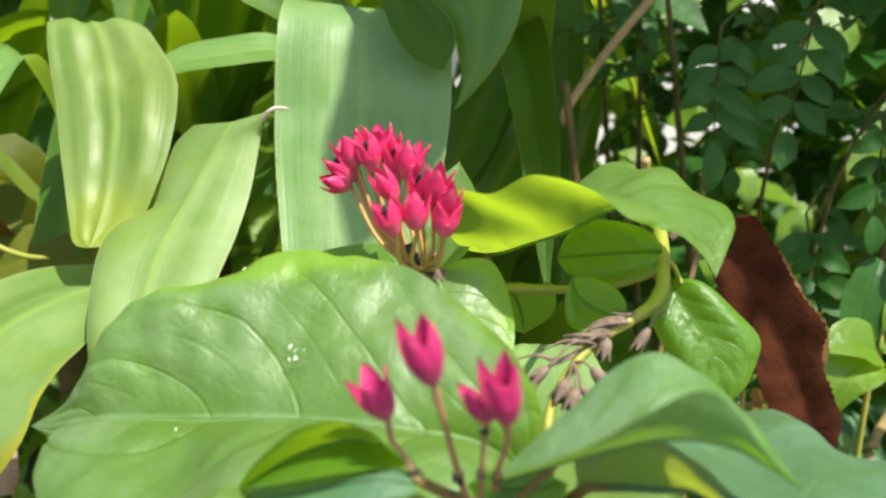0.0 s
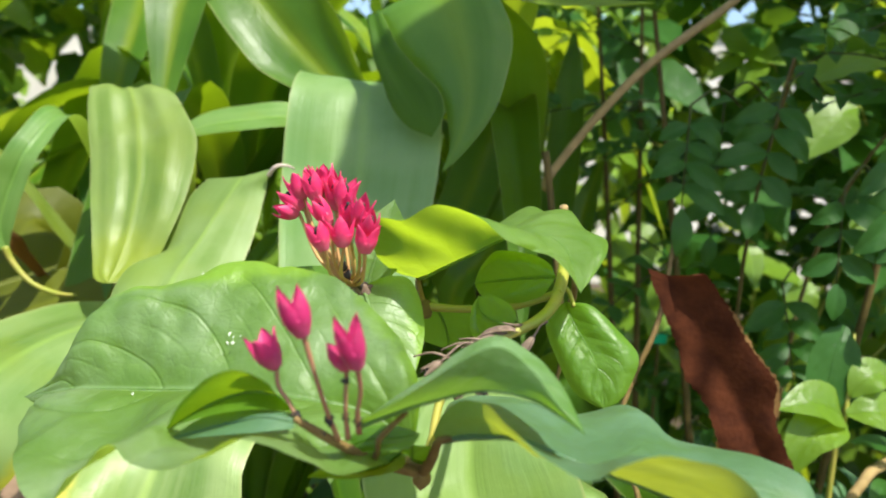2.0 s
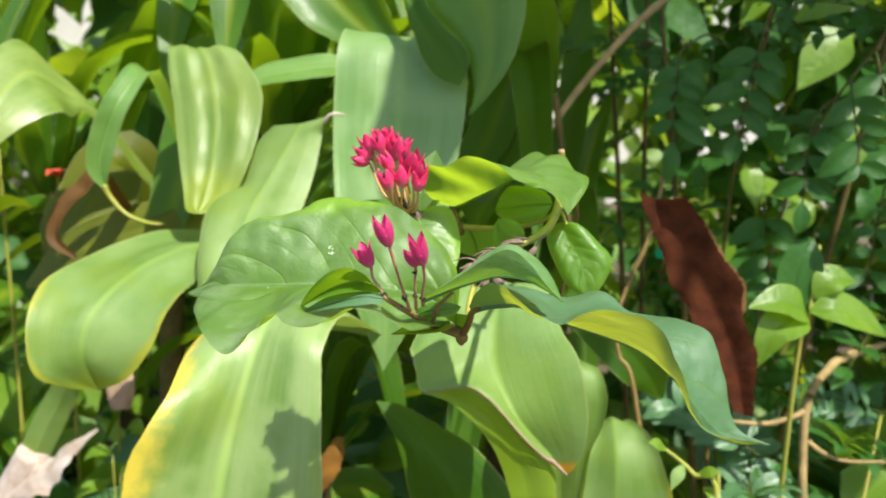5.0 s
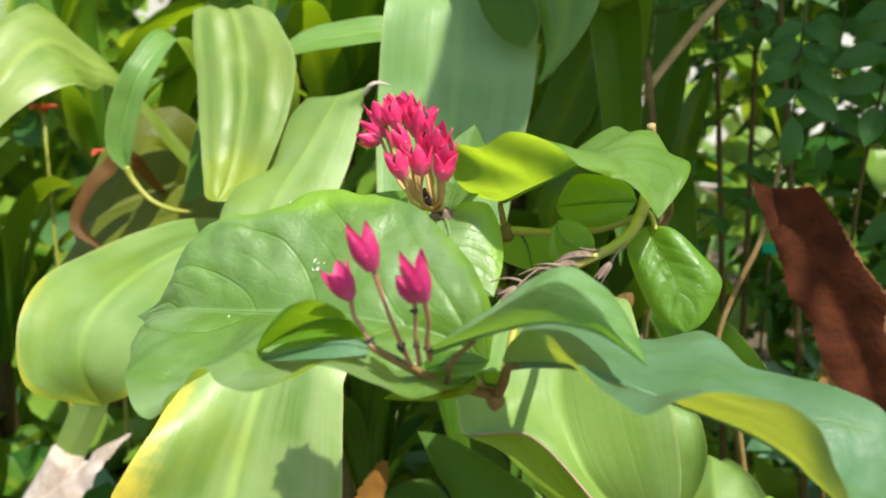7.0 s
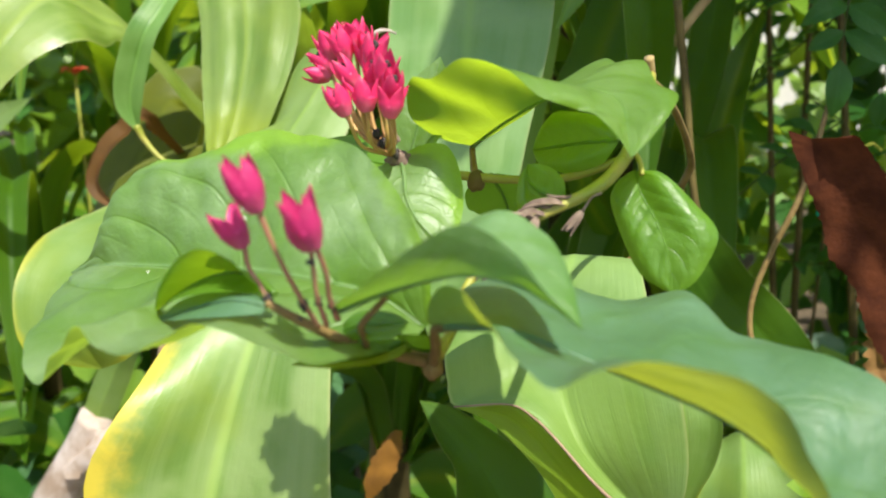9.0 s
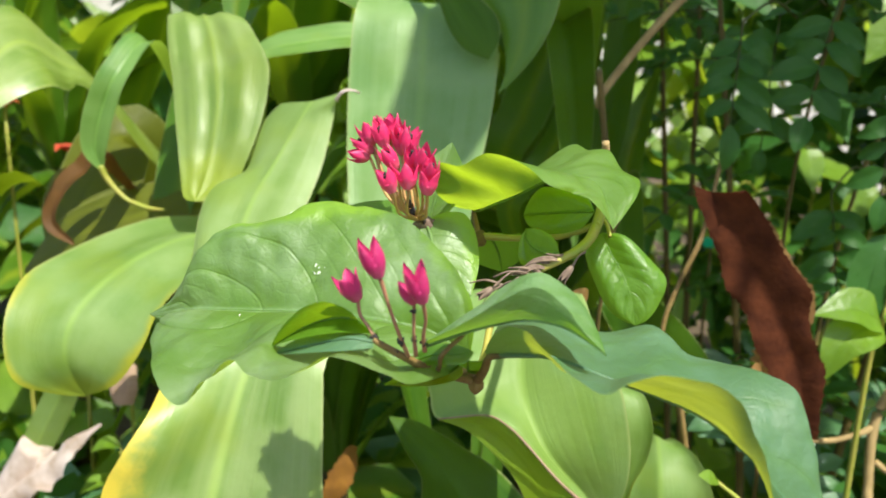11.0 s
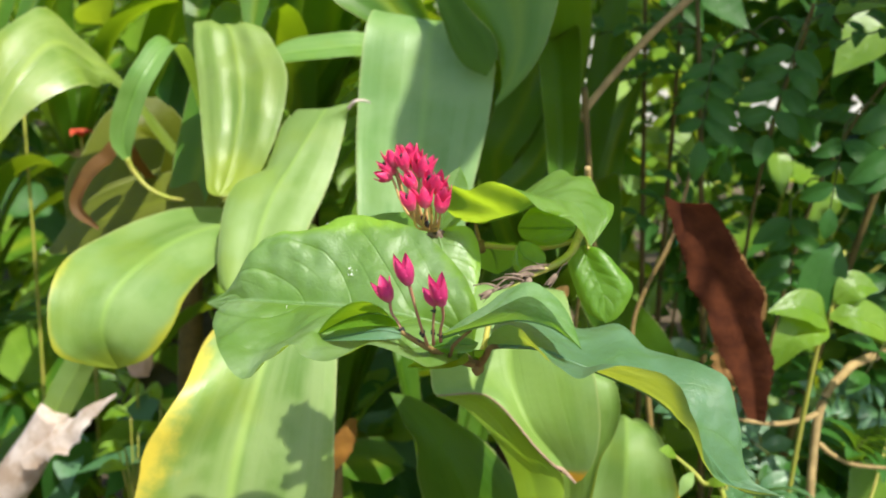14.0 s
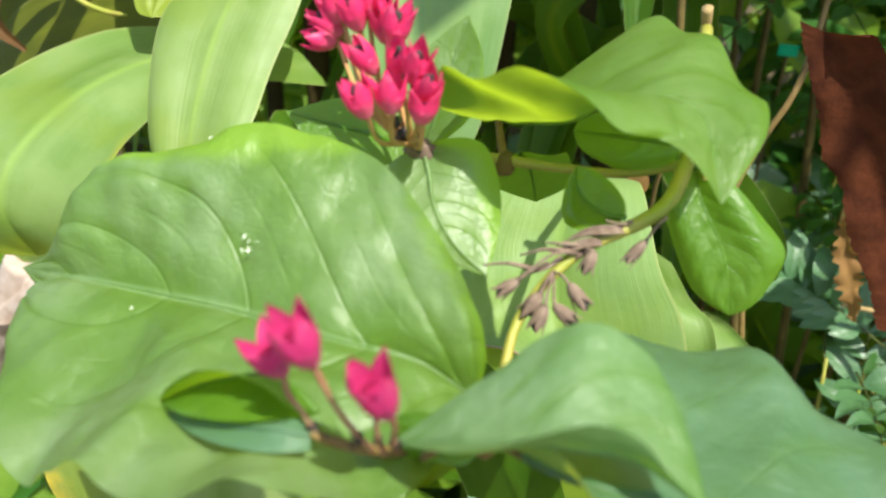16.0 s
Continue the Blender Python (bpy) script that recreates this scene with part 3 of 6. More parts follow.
tube(shrub, "pedicel", PEDICEL_RED, [(0.074, 0.212, 0.968), (0.0742, 0.207, 0.977), (0.0745, 0.205, 0.985), (0.075, 0.203, 0.990)], [0.0008, 0.0006, 0.0006, 0.0006])
calyx(shrub, (0.064, 0.199, 0.9985), (-0.004, -0.004, 0.014), 0.0138, 0.0043, CALYX_OLD, flare=0.5, spin=0.4)
calyx(shrub, (0.054, 0.208, 0.9872), (-0.005, -0.003, 0.010), 0.0110, 0.0040, CALYX_OLD, flare=1.3, spin=1.1)
calyx(shrub, (0.079, 0.198, 0.9915), (-0.003, -0.005, 0.014), 0.0142, 0.0040, CALYX_OLD, flare=0.9, spin=0.1)
calyx(shrub, (0.0752, 0.2028, 0.9895), (-0.002, -0.001, 0.006), 0.0085, 0.0038, CALYX_OLD, flare=0.8, spin=2.0)
for k, (x, y, z) in enumerate(((0.0695, 0.2090, 0.9738), (0.0603, 0.2076, 0.9748), (0.0772, 0.2090, 0.9742), (0.0741, 0.2080, 0.9752), (0.0668, 0.2105, 0.9692), (0.0746, 0.2040, 0.9862), (0.0630, 0.2080, 0.9722))):
    part("bract", knob_mesh("bract", 0.0010 - 0.00006 * k, BLACK, k * 2.1, (1.2, 0.8, 1.3), 1.1), shrub, "tiny dark dried bract", Matrix.Translation((x, y, z)))

# rear cluster of calyces
HUB = Vector((0.0500, 0.3070, 0.9965))
CLUSTER = [
    (0.0255, 0.3110, 1.0235, -0.008, 0.003), (0.0270, 0.3125, 1.0260, -0.008, 0.008), (0.0280, 0.3110, 1.0300, -0.005, 0.010), (0.0310, 0.3150, 1.0310, -0.003, 0.011),
    (0.0345, 0.3070, 1.0295, -0.003, 0.012), (0.0360, 0.3107, 1.0330, -0.001, 0.011), (0.0385, 0.3134, 1.0315, 0.001, 0.011),
    (0.0420, 0.3090, 1.0265, -0.001, 0.013), (0.0455, 0.3040, 1.0275, 0.002, 0.012), (0.0430, 0.2960, 1.0215, -0.006, 0.010),
    (0.0442, 0.2858, 1.0126, -0.004, 0.011), (0.0505, 0.2880, 1.0140, -0.001, 0.012), (0.0500, 0.2960, 1.0215, 0.001, 0.011),
    (0.0550, 0.2920, 1.0215, 0.002, 0.012), (0.0587, 0.2883, 1.0122, 0.001, 0.011), (0.0585, 0.2900, 1.0175, 0.003, 0.011),
]
for k, (x, y, z, dx, dz) in enumerate(CLUSTER):
    base = Vector((x, y, z))
    way = Vector((dx, -0.003 + 0.002 * (k % 3 - 1), dz))
    mid = HUB.lerp(base, 0.5) + Vector((-0.002 if dx < 0 else 0.002, -0.001, -0.003))
    tube(shrub, "pedicel", PEDICEL, [tuple(HUB + Vector((0.0012 * (k % 3 - 1), 0, 0.001))), tuple(mid), tuple(base - way * 0.12), tuple(base)], [0.0008, 0.0007, 0.0007, 0.0012])
    calyx(shrub, base, way, way.length * 0.98, 0.0037 + 0.0004 * (k % 3), CALYX, flare=0.35 + 0.40 * (k % 3), spin=k * 0.8)
    part("dried_style", knob_mesh("dried_style", 0.0012, BLACK, k * 1.9, (1, 1, 1.4), 0.8), shrub, "", turned(base + way.normalized() * way.length * 0.62, way))
for k in range(5):
    part("bract", knob_mesh("bract", 0.0014, (BLACK, DRIED)[k % 2], k * 1.7, (1, 0.8, 1.3), 0.5), shrub, "tiny dark dried bract", Matrix.Translation(HUB + Vector((0.004 * math.cos(k * 2.2), -0.003, 0.002 + 0.0016 * k))))
part("bract", knob_mesh("bract", 0.0042, DRIED, 4.4, (1.3, 0.8, 0.8), 0.4), shrub, "", Matrix.Translation(HUB + Vector((0.004, 0.001, -0.001))))

# leaves
draped_leaf(shrub, SHRUB, [(0.086, 0.249, 0.957), (0.070, 0.248, 0.966), (0.050, 0.246, 0.969), (0.023, 0.251, 0.968), (-0.010, 0.257, 0.964), (-0.041, 0.262, 0.960), (-0.064, 0.272, 0.952)],
            [(0.084, 0.242, 0.954), (0.081, 0.212, 0.960), (0.0715, 0.203, 0.962), (0.058, 0.194, 0.970), (0.0475, 0.193, 0.970), (0.036, 0.188, 0.964), (0.022, 0.190, 0.963), (0.013, 0.192, 0.967), (-0.010, 0.201, 0.944), (-0.028, 0.215, 0.948), (-0.050, 0.250, 0.952), (-0.045, 0.258, 0.951), (-0.064, 0.272, 0.952)],
            [(0.087, 0.249, 0.958), (0.088, 0.247, 0.976), (0.081, 0.252, 0.987), (0.066, 0.267, 0.997), (0.045, 0.280, 1.005), (0.015, 0.285, 1.007), (-0.006, 0.281, 0.998), (-0.033, 0.273, 0.990), (-0.047, 0.273, 0.964), (-0.064, 0.272, 0.952)],
            label="large matt green leaf with sunken veins and a notched edge", bl=(0, -0.002, -0.003, -0.001, 0.002, 0), br=(0, -0.001, 0.002, 0.006, 0.004, 0), quilt=(0.0011, 5.0, 0.40), crumple=0.0028, n=120, m=24, rib=0.0008)
rnd = random.Random(21)
for x, y, z, count, spread in ((0.021, 0.2600, 0.9833, 9, 0.0028), (0.004, 0.2800, 0.9990, 14, 0.0050), (-0.009, 0.2475, 0.9645, 2, 0.0010)):
    for k in range(count):
        d = rnd.uniform(-1, 1) * spread
        e = rnd.uniform(-1, 1) * spread
        part("fleck", knob_mesh("fleck", rnd.uniform(0.00012, 0.00026), FLECK, k * 3.1, (2.6, 0.8, 0.12), 0.9), shrub, "pale dried fleck on the leaf", turned((x + d, y + e * 0.6, z + e * 0.7), (0.0, -0.65, 0.75), rnd.uniform(0, 3)))
draped_leaf(shrub, SHRUB_YOUNG, [(0.0706, 0.339, 0.998), (0.076, 0.328, 1.001), (0.084, 0.317, 1.006), (0.096, 0.303, 1.013), (0.109, 0.303, 1.020), (0.121, 0.307, 1.022), (0.131, 0.301, 1.018), (0.137, 0.282, 1.004)],
            [(0.0710, 0.341, 0.998), (0.078, 0.348, 1.003), (0.088, 0.352, 1.010), (0.101, 0.358, 1.021), (0.114, 0.360, 1.030), (0.123, 0.349, 1.029), (0.132, 0.340, 1.0305), (0.1395, 0.322, 1.0225), (0.1464, 0.314, 1.021), (0.146, 0.301, 1.0165), (0.142, 0.292, 1.010), (0.137, 0.282, 1.004)],
            [(0.0700, 0.339, 0.998), (0.062, 0.322, 1.003), (0.0585, 0.305, 1.012), (0.0605, 0.3005, 1.0244), (0.0722, 0.290, 1.0249), (0.0850, 0.284, 1.0312), (0.1007, 0.278, 1.028), (0.1099, 0.278, 1.021), (0.1194, 0.287, 1.0167), (0.1262, 0.2825, 1.0158), (0.132, 0.281, 1.011), (0.137, 0.282, 1.004)],
            label="yellow-green saddle-shaped leaf lit from above", bl=(0, 0.001, 0.002, 0.002, 0), br=(0, -0.001, -0.001, 0.001, 0), quilt=(0.0004, 6.0, 0.28), crumple=0.0008, n=84, m=16)
draped_leaf(shrub, SHRUB_SKY, [(0.097, 0.226, 0.965), (0.103, 0.219, 0.969), (0.111, 0.213, 0.972), (0.121, 0.211, 0.973), (0.135, 0.219, 0.966), (0.159, 0.217, 0.960), (0.173, 0.215, 0.955), (0.188, 0.214, 0.944), (0.193, 0.215, 0.937), (0.212, 0.221, 0.917), (0.230, 0.222, 0.916)],
            [(0.096, 0.229, 0.964), (0.096, 0.245, 0.967), (0.099, 0.258, 0.969), (0.114, 0.275, 0.967), (0.137, 0.280, 0.961), (0.155, 0.281, 0.966), (0.168, 0.268, 0.959), (0.188, 0.252, 0.962), (0.203, 0.244, 0.959), (0.209, 0.236, 0.945), (0.216, 0.226, 0.922), (0.230, 0.222, 0.916)],
            [(0.096, 0.224, 0.968), (0.099, 0.217, 0.975), (0.104, 0.211, 0.981), (0.109, 0.207, 0.983), (0.113, 0.203, 0.983), (0.117, 0.200, 0.980), (0.122, 0.196, 0.978), (0.137, 0.178, 0.975), (0.147, 0.178, 0.980), (0.163, 0.186, 0.980), (0.174, 0.191, 0.974), (0.187, 0.202, 0.955), (0.191, 0.206, 0.943), (0.195, 0.211, 0.931), (0.205, 0.216, 0.921), (0.230, 0.222, 0.916)],
            label="long drooping green leaf with a rolled wavy edge", bl=(0, 0.003, 0.004, 0.002, 0), br=(0, -0.001, -0.001, 0.003, -0.001, -0.003, -0.003, -0.001, 0), quilt=(0.0003, 8.0, 0.26), crumple=0.0016, n=96, m=18, rib=0.0011)
draped_leaf(shrub, SHRUB_EVEN, [(0.077, 0.211, 0.972), (0.090, 0.208, 0.979), (0.102, 0.206, 0.984), (0.1126, 0.2045, 0.987), (0.1236, 0.2068, 0.985), (0.132, 0.2065, 0.981), (0.138, 0.206, 0.977)],
            [(0.077, 0.212, 0.973), (0.091, 0.223, 0.983), (0.103, 0.231, 0.992), (0.113, 0.2325, 0.996), (0.1245, 0.2315, 0.990), (0.133, 0.218, 0.984), (0.138, 0.206, 0.977)],
            [(0.077, 0.209, 0.974), (0.085, 0.203, 0.980), (0.095, 0.197, 0.9875), (0.1035, 0.195, 0.9945), (0.1145, 0.196, 0.9997), (0.1236, 0.2025, 0.993), (0.130, 0.2045, 0.985), (0.138, 0.206, 0.977)],
            label="arched green leaf folded along its middle", bl=(0, 0.001, 0.001, 0), br=(0, -0.001, -0.001, 0), quilt=(0.0002, 6.0, 0.3), crumple=0.0008, n=64, m=12)
draped_leaf(shrub, SHRUB_GLOSSY, [(0.059, 0.213, 0.974), (0.052, 0.216, 0.977), (0.043, 0.217, 0.977), (0.031, 0.217, 0.972), (0.018, 0.217, 0.963)],
            [(0.059, 0.212, 0.974), (0.052, 0.206, 0.976), (0.043, 0.204, 0.975), (0.032, 0.207, 0.971), (0.024, 0.212, 0.967), (0.018, 0.217, 0.963)],
            [(0.059, 0.212, 0.975), (0.056, 0.207, 0.979), (0.051, 0.206, 0.984), (0.043, 0.206, 0.986), (0.035, 0.208, 0.983), (0.029, 0.210, 0.978), (0.023, 0.213, 0.971), (0.018, 0.217, 0.963)],
            label="small folded young leaf", br=(0, 0.001, 0.001, 0), quilt=(0.0002, 5.0, 0.3), crumple=0.0006, n=44, m=9)
# Lower half of the folded leaf as a separate blade; blue stands for sky.
draped_leaf(shrub, SHRUB_SKY, [(0.060, 0.207, 0.973), (0.052, 0.206, 0.974), (0.042, 0.207, 0.971), (0.032, 0.210, 0.967), (0.019, 0.216, 0.961)],
            [(0.059, 0.210, 0.974), (0.051, 0.210, 0.975), (0.040, 0.211, 0.973), (0.030, 0.213, 0.969), (0.019, 0.216, 0.961)],
            [(0.061, 0.204, 0.972), (0.053, 0.202, 0.971), (0.043, 0.203, 0.969), (0.033, 0.207, 0.966), (0.019, 0.216, 0.961)],
            label="lower half of the folded young leaf, bluish for reflected sky", quilt=(0.0002, 5.0, 0.3), crumple=0.0005, n=36, m=7)
draped_leaf(shrub, SHRUB, [(0.054, 0.308, 0.997), (0.058, 0.302, 0.991), (0.062, 0.294, 0.985), (0.069, 0.288, 0.978), (0.08, 0.286, 0.97)],
            [(0.054, 0.308, 0.996), (0.048, 0.306, 0.994), (0.044, 0.3, 0.989), (0.046, 0.292, 0.982), (0.056, 0.286, 0.975), (0.08, 0.286, 0.97)],
            [(0.055, 0.308, 0.998), (0.064, 0.306, 1.002), (0.072, 0.305, 1.002), (0.077, 0.303, 0.996), (0.08, 0.3, 0.987), (0.081, 0.295, 0.979), (0.08, 0.286, 0.97)],
            label="small oval green leaf under the flower cluster", br=(0, 0.002, 0.003, 0.001, 0), quilt=(0.0005, 5.0, 0.4), crumple=0.0012, n=48, m=12)
leaf(shrub, SHRUB, [(0.052, 0.320, 0.992), (0.055, 0.322, 1.006), (0.058, 0.328, 1.020), (0.060, 0.332, 1.031)],
     [0.002, 0.010, 0.008, 0.0], [0.002, 0.011, 0.009, 0.0], al=(10,), ar=(10,), up=((0, -0.9, 0.4),), label="small upright leaf behind the cluster", n=30, m=7)
leaf(shrub, SHRUB_GLOSSY, [(0.050, 0.319, 0.991), (0.036, 0.320, 0.993), (0.020, 0.322, 0.994), (0.004, 0.322, 0.996)],
     [0.002, 0.012, 0.011, 0.0], [0.002, 0.012, 0.010, 0.0], al=(-10,), ar=(10,), up=((0, -0.5, 0.8),), label="dark green leaf below the flower cluster", n=30, m=7)
draped_leaf(shrub, SHRUB_GLOSSY, [(0.128, 0.318, 1.005), (0.121, 0.32, 1.004), (0.111, 0.325, 1.002), (0.103, 0.33, 1), (0.095, 0.335, 0.998)],
            [(0.128, 0.318, 1.004), (0.125, 0.318, 0.999), (0.122, 0.32, 0.996), (0.112, 0.324, 0.992), (0.104, 0.329, 0.992), (0.098, 0.332, 0.994), (0.095, 0.335, 0.998)],
            [(0.128, 0.318, 1.005), (0.126, 0.321, 1.009), (0.12, 0.325, 1.012), (0.11, 0.329, 1.013), (0.103, 0.331, 1.012), (0.098, 0.334, 1.006), (0.095, 0.335, 0.998)],
            label="shaded round leaf under the larger one", bl=(0, 0.002, 0.002, 0), br=(0, 0.003, 0.003, 0), quilt=(0.0005, 5.0, 0.3), crumple=0.0012, n=44, m=10)
draped_leaf(shrub, SHRUB_GLOSSY, [(0.115, 0.298, 0.989), (0.11, 0.3, 0.988), (0.104, 0.304, 0.989), (0.1, 0.308, 0.992), (0.099, 0.312, 0.996)],
            [(0.115, 0.298, 0.989), (0.112, 0.299, 0.985), (0.107, 0.3, 0.982), (0.1, 0.303, 0.981), (0.097, 0.306, 0.984), (0.097, 0.309, 0.992), (0.099, 0.312, 0.996)],
            [(0.115, 0.298, 0.99), (0.114, 0.3, 0.993), (0.11, 0.304, 0.996), (0.104, 0.309, 0.997), (0.099, 0.312, 0.996)],
            label="small cupped young leaf", bl=(0, -0.002, -0.002, 0), br=(0, -0.001, -0.001, 0), quilt=(0.0003, 5.0, 0.3), n=40, m=8)
draped_leaf(shrub, SHRUB_GLOSSY, [(0.133, 0.327, 0.994), (0.136, 0.322, 0.987), (0.142, 0.317, 0.979), (0.147, 0.313, 0.969), (0.15, 0.311, 0.956)],
            [(0.134, 0.327, 0.994), (0.143, 0.322, 0.994), (0.154, 0.32, 0.985), (0.162, 0.318, 0.976), (0.159, 0.314, 0.965), (0.155, 0.312, 0.959), (0.15, 0.311, 0.956)],
            [(0.131, 0.327, 0.993), (0.127, 0.326, 0.989), (0.126, 0.324, 0.982), (0.133, 0.318, 0.968), (0.138, 0.315, 0.961), (0.143, 0.313, 0.958), (0.15, 0.311, 0.956)],
            label="glossy rounded leaf hanging from the stem", bl=(0, 0.003, 0.004, 0.002, 0), br=(0, 0.003, 0.003, 0.002, 0), quilt=(0.0005, 6.0, 0.3), crumple=0.0007, n=56, m=14, rib=0.0003)
leaf(shrub, SHRUB_GLOSSY, [(0.079, 0.336, 0.988), (0.080, 0.340, 0.984), (0.083, 0.343, 0.977), (0.085, 0.345, 0.967)],
     [0.003, 0.011, 0.014, 0.014, 0.011, 0.0], [0.003, 0.011, 0.014, 0.014, 0.011, 0.0], al=(8,), ar=(8,), up=((0.0, -1.0, 0.2),), label="small leaf hanging behind the twig", n=30, m=7)
leaf(shrub, SHRUB_GLOSSY, [(0.084, 0.238, 0.956), (0.080, 0.228, 0.955), (0.072, 0.220, 0.955), (0.062, 0.214, 0.955)],
     [0.002, 0.008, 0.008, 0.0], [0.002, 0.010, 0.009, 0.0], al=(10,), ar=(10,), label="small green leaf below the stalk", n=30, m=7)
leaf(shrub, SHRUB_GLOSSY, [(0.090, 0.244, 0.952), (0.089, 0.234, 0.956), (0.090, 0.226, 0.960), (0.091, 0.218, 0.966)],
     [0.002, 0.006, 0.006, 0.0], [0.002, 0.006, 0.006, 0.0], al=(30,), ar=(30,), label="tiny leaf at the stem node", n=24, m=6)
draped_leaf(shrub, SHRUB_GLOSSY, [(0.067, 0.228, 0.958), (0.077, 0.222, 0.965), (0.086, 0.220, 0.967), (0.093, 0.219, 0.969)],
            [(0.067, 0.230, 0.958), (0.073, 0.228, 0.965), (0.079, 0.227, 0.968), (0.087, 0.224, 0.969), (0.093, 0.219, 0.969)],
            [(0.068, 0.227, 0.958), (0.080, 0.218, 0.963), (0.089, 0.216, 0.965), (0.092, 0.217, 0.967), (0.093, 0.219, 0.969)],
            label="small dark leaf beside the stalk", bl=(0, 0.001, 0.001, 0), br=(0, 0.001, 0.001, 0), n=30, m=7)
tube(shrub, "petiole", STEM_BROWN, [(0.0895, 0.245, 0.949), (0.092, 0.240, 0.951), (0.095, 0.233, 0.958), (0.098, 0.224, 0.966), (0.104, 0.218, 0.969)], [0.0019, 0.0017, 0.0016, 0.0013, 0.0008])
tube(shrub, "petiole", STEM_BROWN, [(0.079, 0.224, 0.958), (0.081, 0.219, 0.963), (0.083, 0.213, 0.969), (0.090, 0.212, 0.977)], [0.0010, 0.0009, 0.0009, 0.0008])
tube(shrub, "petiole", STEM_BROWN, [(0.075, 0.329, 0.988), (0.0725, 0.334, 0.993), (0.0706, 0.339, 0.998), (0.076, 0.328, 1.001)], [0.0016, 0.0013, 0.0011, 0.0008])
tube(shrub, "petiole", STEM_GREEN, [(0.131, 0.328, 1.000), (0.134, 0.327, 0.998), (0.136, 0.323, 0.993)], [0.0012, 0.0010, 0.0009])

# dried flowers hanging from the stem
DRY = [(0.0905, 0.2745, 0.9775, -0.006, -0.005, 0.0078, 0.0019), (0.0965, 0.2765, 0.9735, -0.003, -0.006, 0.0082, 0.0023), (0.0985, 0.2725, 0.9725, -0.002, -0.007, 0.0080, 0.0022), (0.1035, 0.2795, 0.9760, 0.005, -0.005, 0.0085, 0.0022), (0.1005, 0.2765, 0.9705, 0.006, -0.003, 0.0080, 0.0021), (0.1085, 0.2870, 0.9830, -0.002, -0.006, 0.0070, 0.0020), (0.1215, 0.2940, 0.9850, -0.004, -0.006, 0.0090, 0.0018)]
for k, (x, y, z, dx, dz, size, girth) in enumerate(DRY):
    end = Vector((x, y, z))
    root = Vector((0.126, 0.300, 0.990)) if k == 6 else Vector((0.105, 0.2890, 0.9808)) if k in (0, 5) else Vector((0.0985, 0.2845, 0.9760))
    bend = Vector((0.0, -0.002, 0.0045)) if k == 0 else Vector((0, -0.001, 0.0015))
    tube(shrub, "dried_stalk", DRIED, [tuple(root), tuple(root.lerp(end, 0.5) + bend), tuple(end)], [0.0006, 0.0004, 0.0005], sides=6)
    calyx(shrub, end, (dx, -0.002, dz), size, girth, DRIED, count=5, flare=0.9, spin=k * 0.9)
    part("seed", knob_mesh("seed", girth * 0.62, BLACK, k * 1.3, (1, 1, 1.3), 0.6), shrub, "", turned(end + Vector((dx, -0.002, dz)).normalized() * size * 0.72, (dx, -0.002, dz)))
for k in range(9):
    root = Vector((0.118 - 0.003 * k, 0.2975 - 0.0018 * k, 0.9885 - 0.0015 * k))
    end = root + Vector((-0.008 - 0.003 * (k % 3), -0.004, 0.001 - 0.0026 * (k % 4)))
    tube(shrub, "dried_stalk", DRIED, [tuple(root), tuple(root.lerp(end, 0.5) + Vector((0, -0.002, 0.0012 * (k % 3)))), tuple(end)], [0.0009, 0.0005, 0.0003], sides=6)
for k in range(2):
    x, y, z = 0.116 - 0.006 * k, 0.2950 - 0.0035 * k, 0.9865 - 0.0032 * k
    leaf(shrub, DRIED, [(x, y, z), (x - 0.004, y - 0.003, z + 0.001), (x - 0.010, y - 0.004, z - 0.002 * (k % 2)), (x - 0.015, y - 0.004, z - 0.003)], [0.0008, 0.0015, 0.0012, 0.0], [0.0008, 0.0015, 0.0012, 0.0], al=(30,), ar=(30,), up=((0, -0.7, 0.7),), name="dried_sheath", label="papery dried sheath", rib=0.0, n=14, m=4)

# ---- strap-leaved plants ----
big = thing("broad_leaf_plant", (-0.20, 0.86, 0.0), "clump of arching pale green strap-leaved plants in the sun", "plant", "strap-leaved plants")
tube(big, "cane", BARK_DARK, [(-0.20, 0.86, 0.0), (-0.20, 0.85, 0.4), (-0.18, 0.84, 0.80)], [0.020, 0.018, 0.016], "brown ringed cane", 12)
# hanging leaf with bright stripes
draped_leaf(big, STRAP_TIP, [(-0.31, 0.86, 0.90), (-0.27, 0.77, 1.04), (-0.240, 0.665, 1.103), (-0.218, 0.635, 1.082), (-0.198, 0.605, 1.035), (-0.194, 0.585, 0.994), (-0.194, 0.570, 0.967), (-0.197, 0.560, 0.951)],
            [(-0.29, 0.88, 0.90), (-0.235, 0.79, 1.04), (-0.204, 0.665, 1.104), (-0.173, 0.635, 1.080), (-0.157, 0.620, 1.058), (-0.155, 0.600, 1.027), (-0.158, 0.585, 0.997), (-0.167, 0.575, 0.968), (-0.180, 0.565, 0.954), (-0.197, 0.560, 0.951)],
            [(-0.33, 0.84, 0.90), (-0.305, 0.75, 1.04), (-0.275, 0.665, 1.103), (-0.258, 0.635, 1.079), (-0.240, 0.605, 1.033), (-0.225, 0.585, 0.997), (-0.215, 0.570, 0.968), (-0.209, 0.563, 0.953), (-0.197, 0.560, 0.951)],
            label="hanging strap leaf with pale stripes and a yellow end", bl=(0, 0.003, 0.004, 0.002, 0), br=(0, 0.003, 0.004, 0.002, 0), ripple=(0.004, 4.5, 0.4), pleat=(0.0009, 1.7), crumple=0.0012, n=72, m=18, rib=0.0)
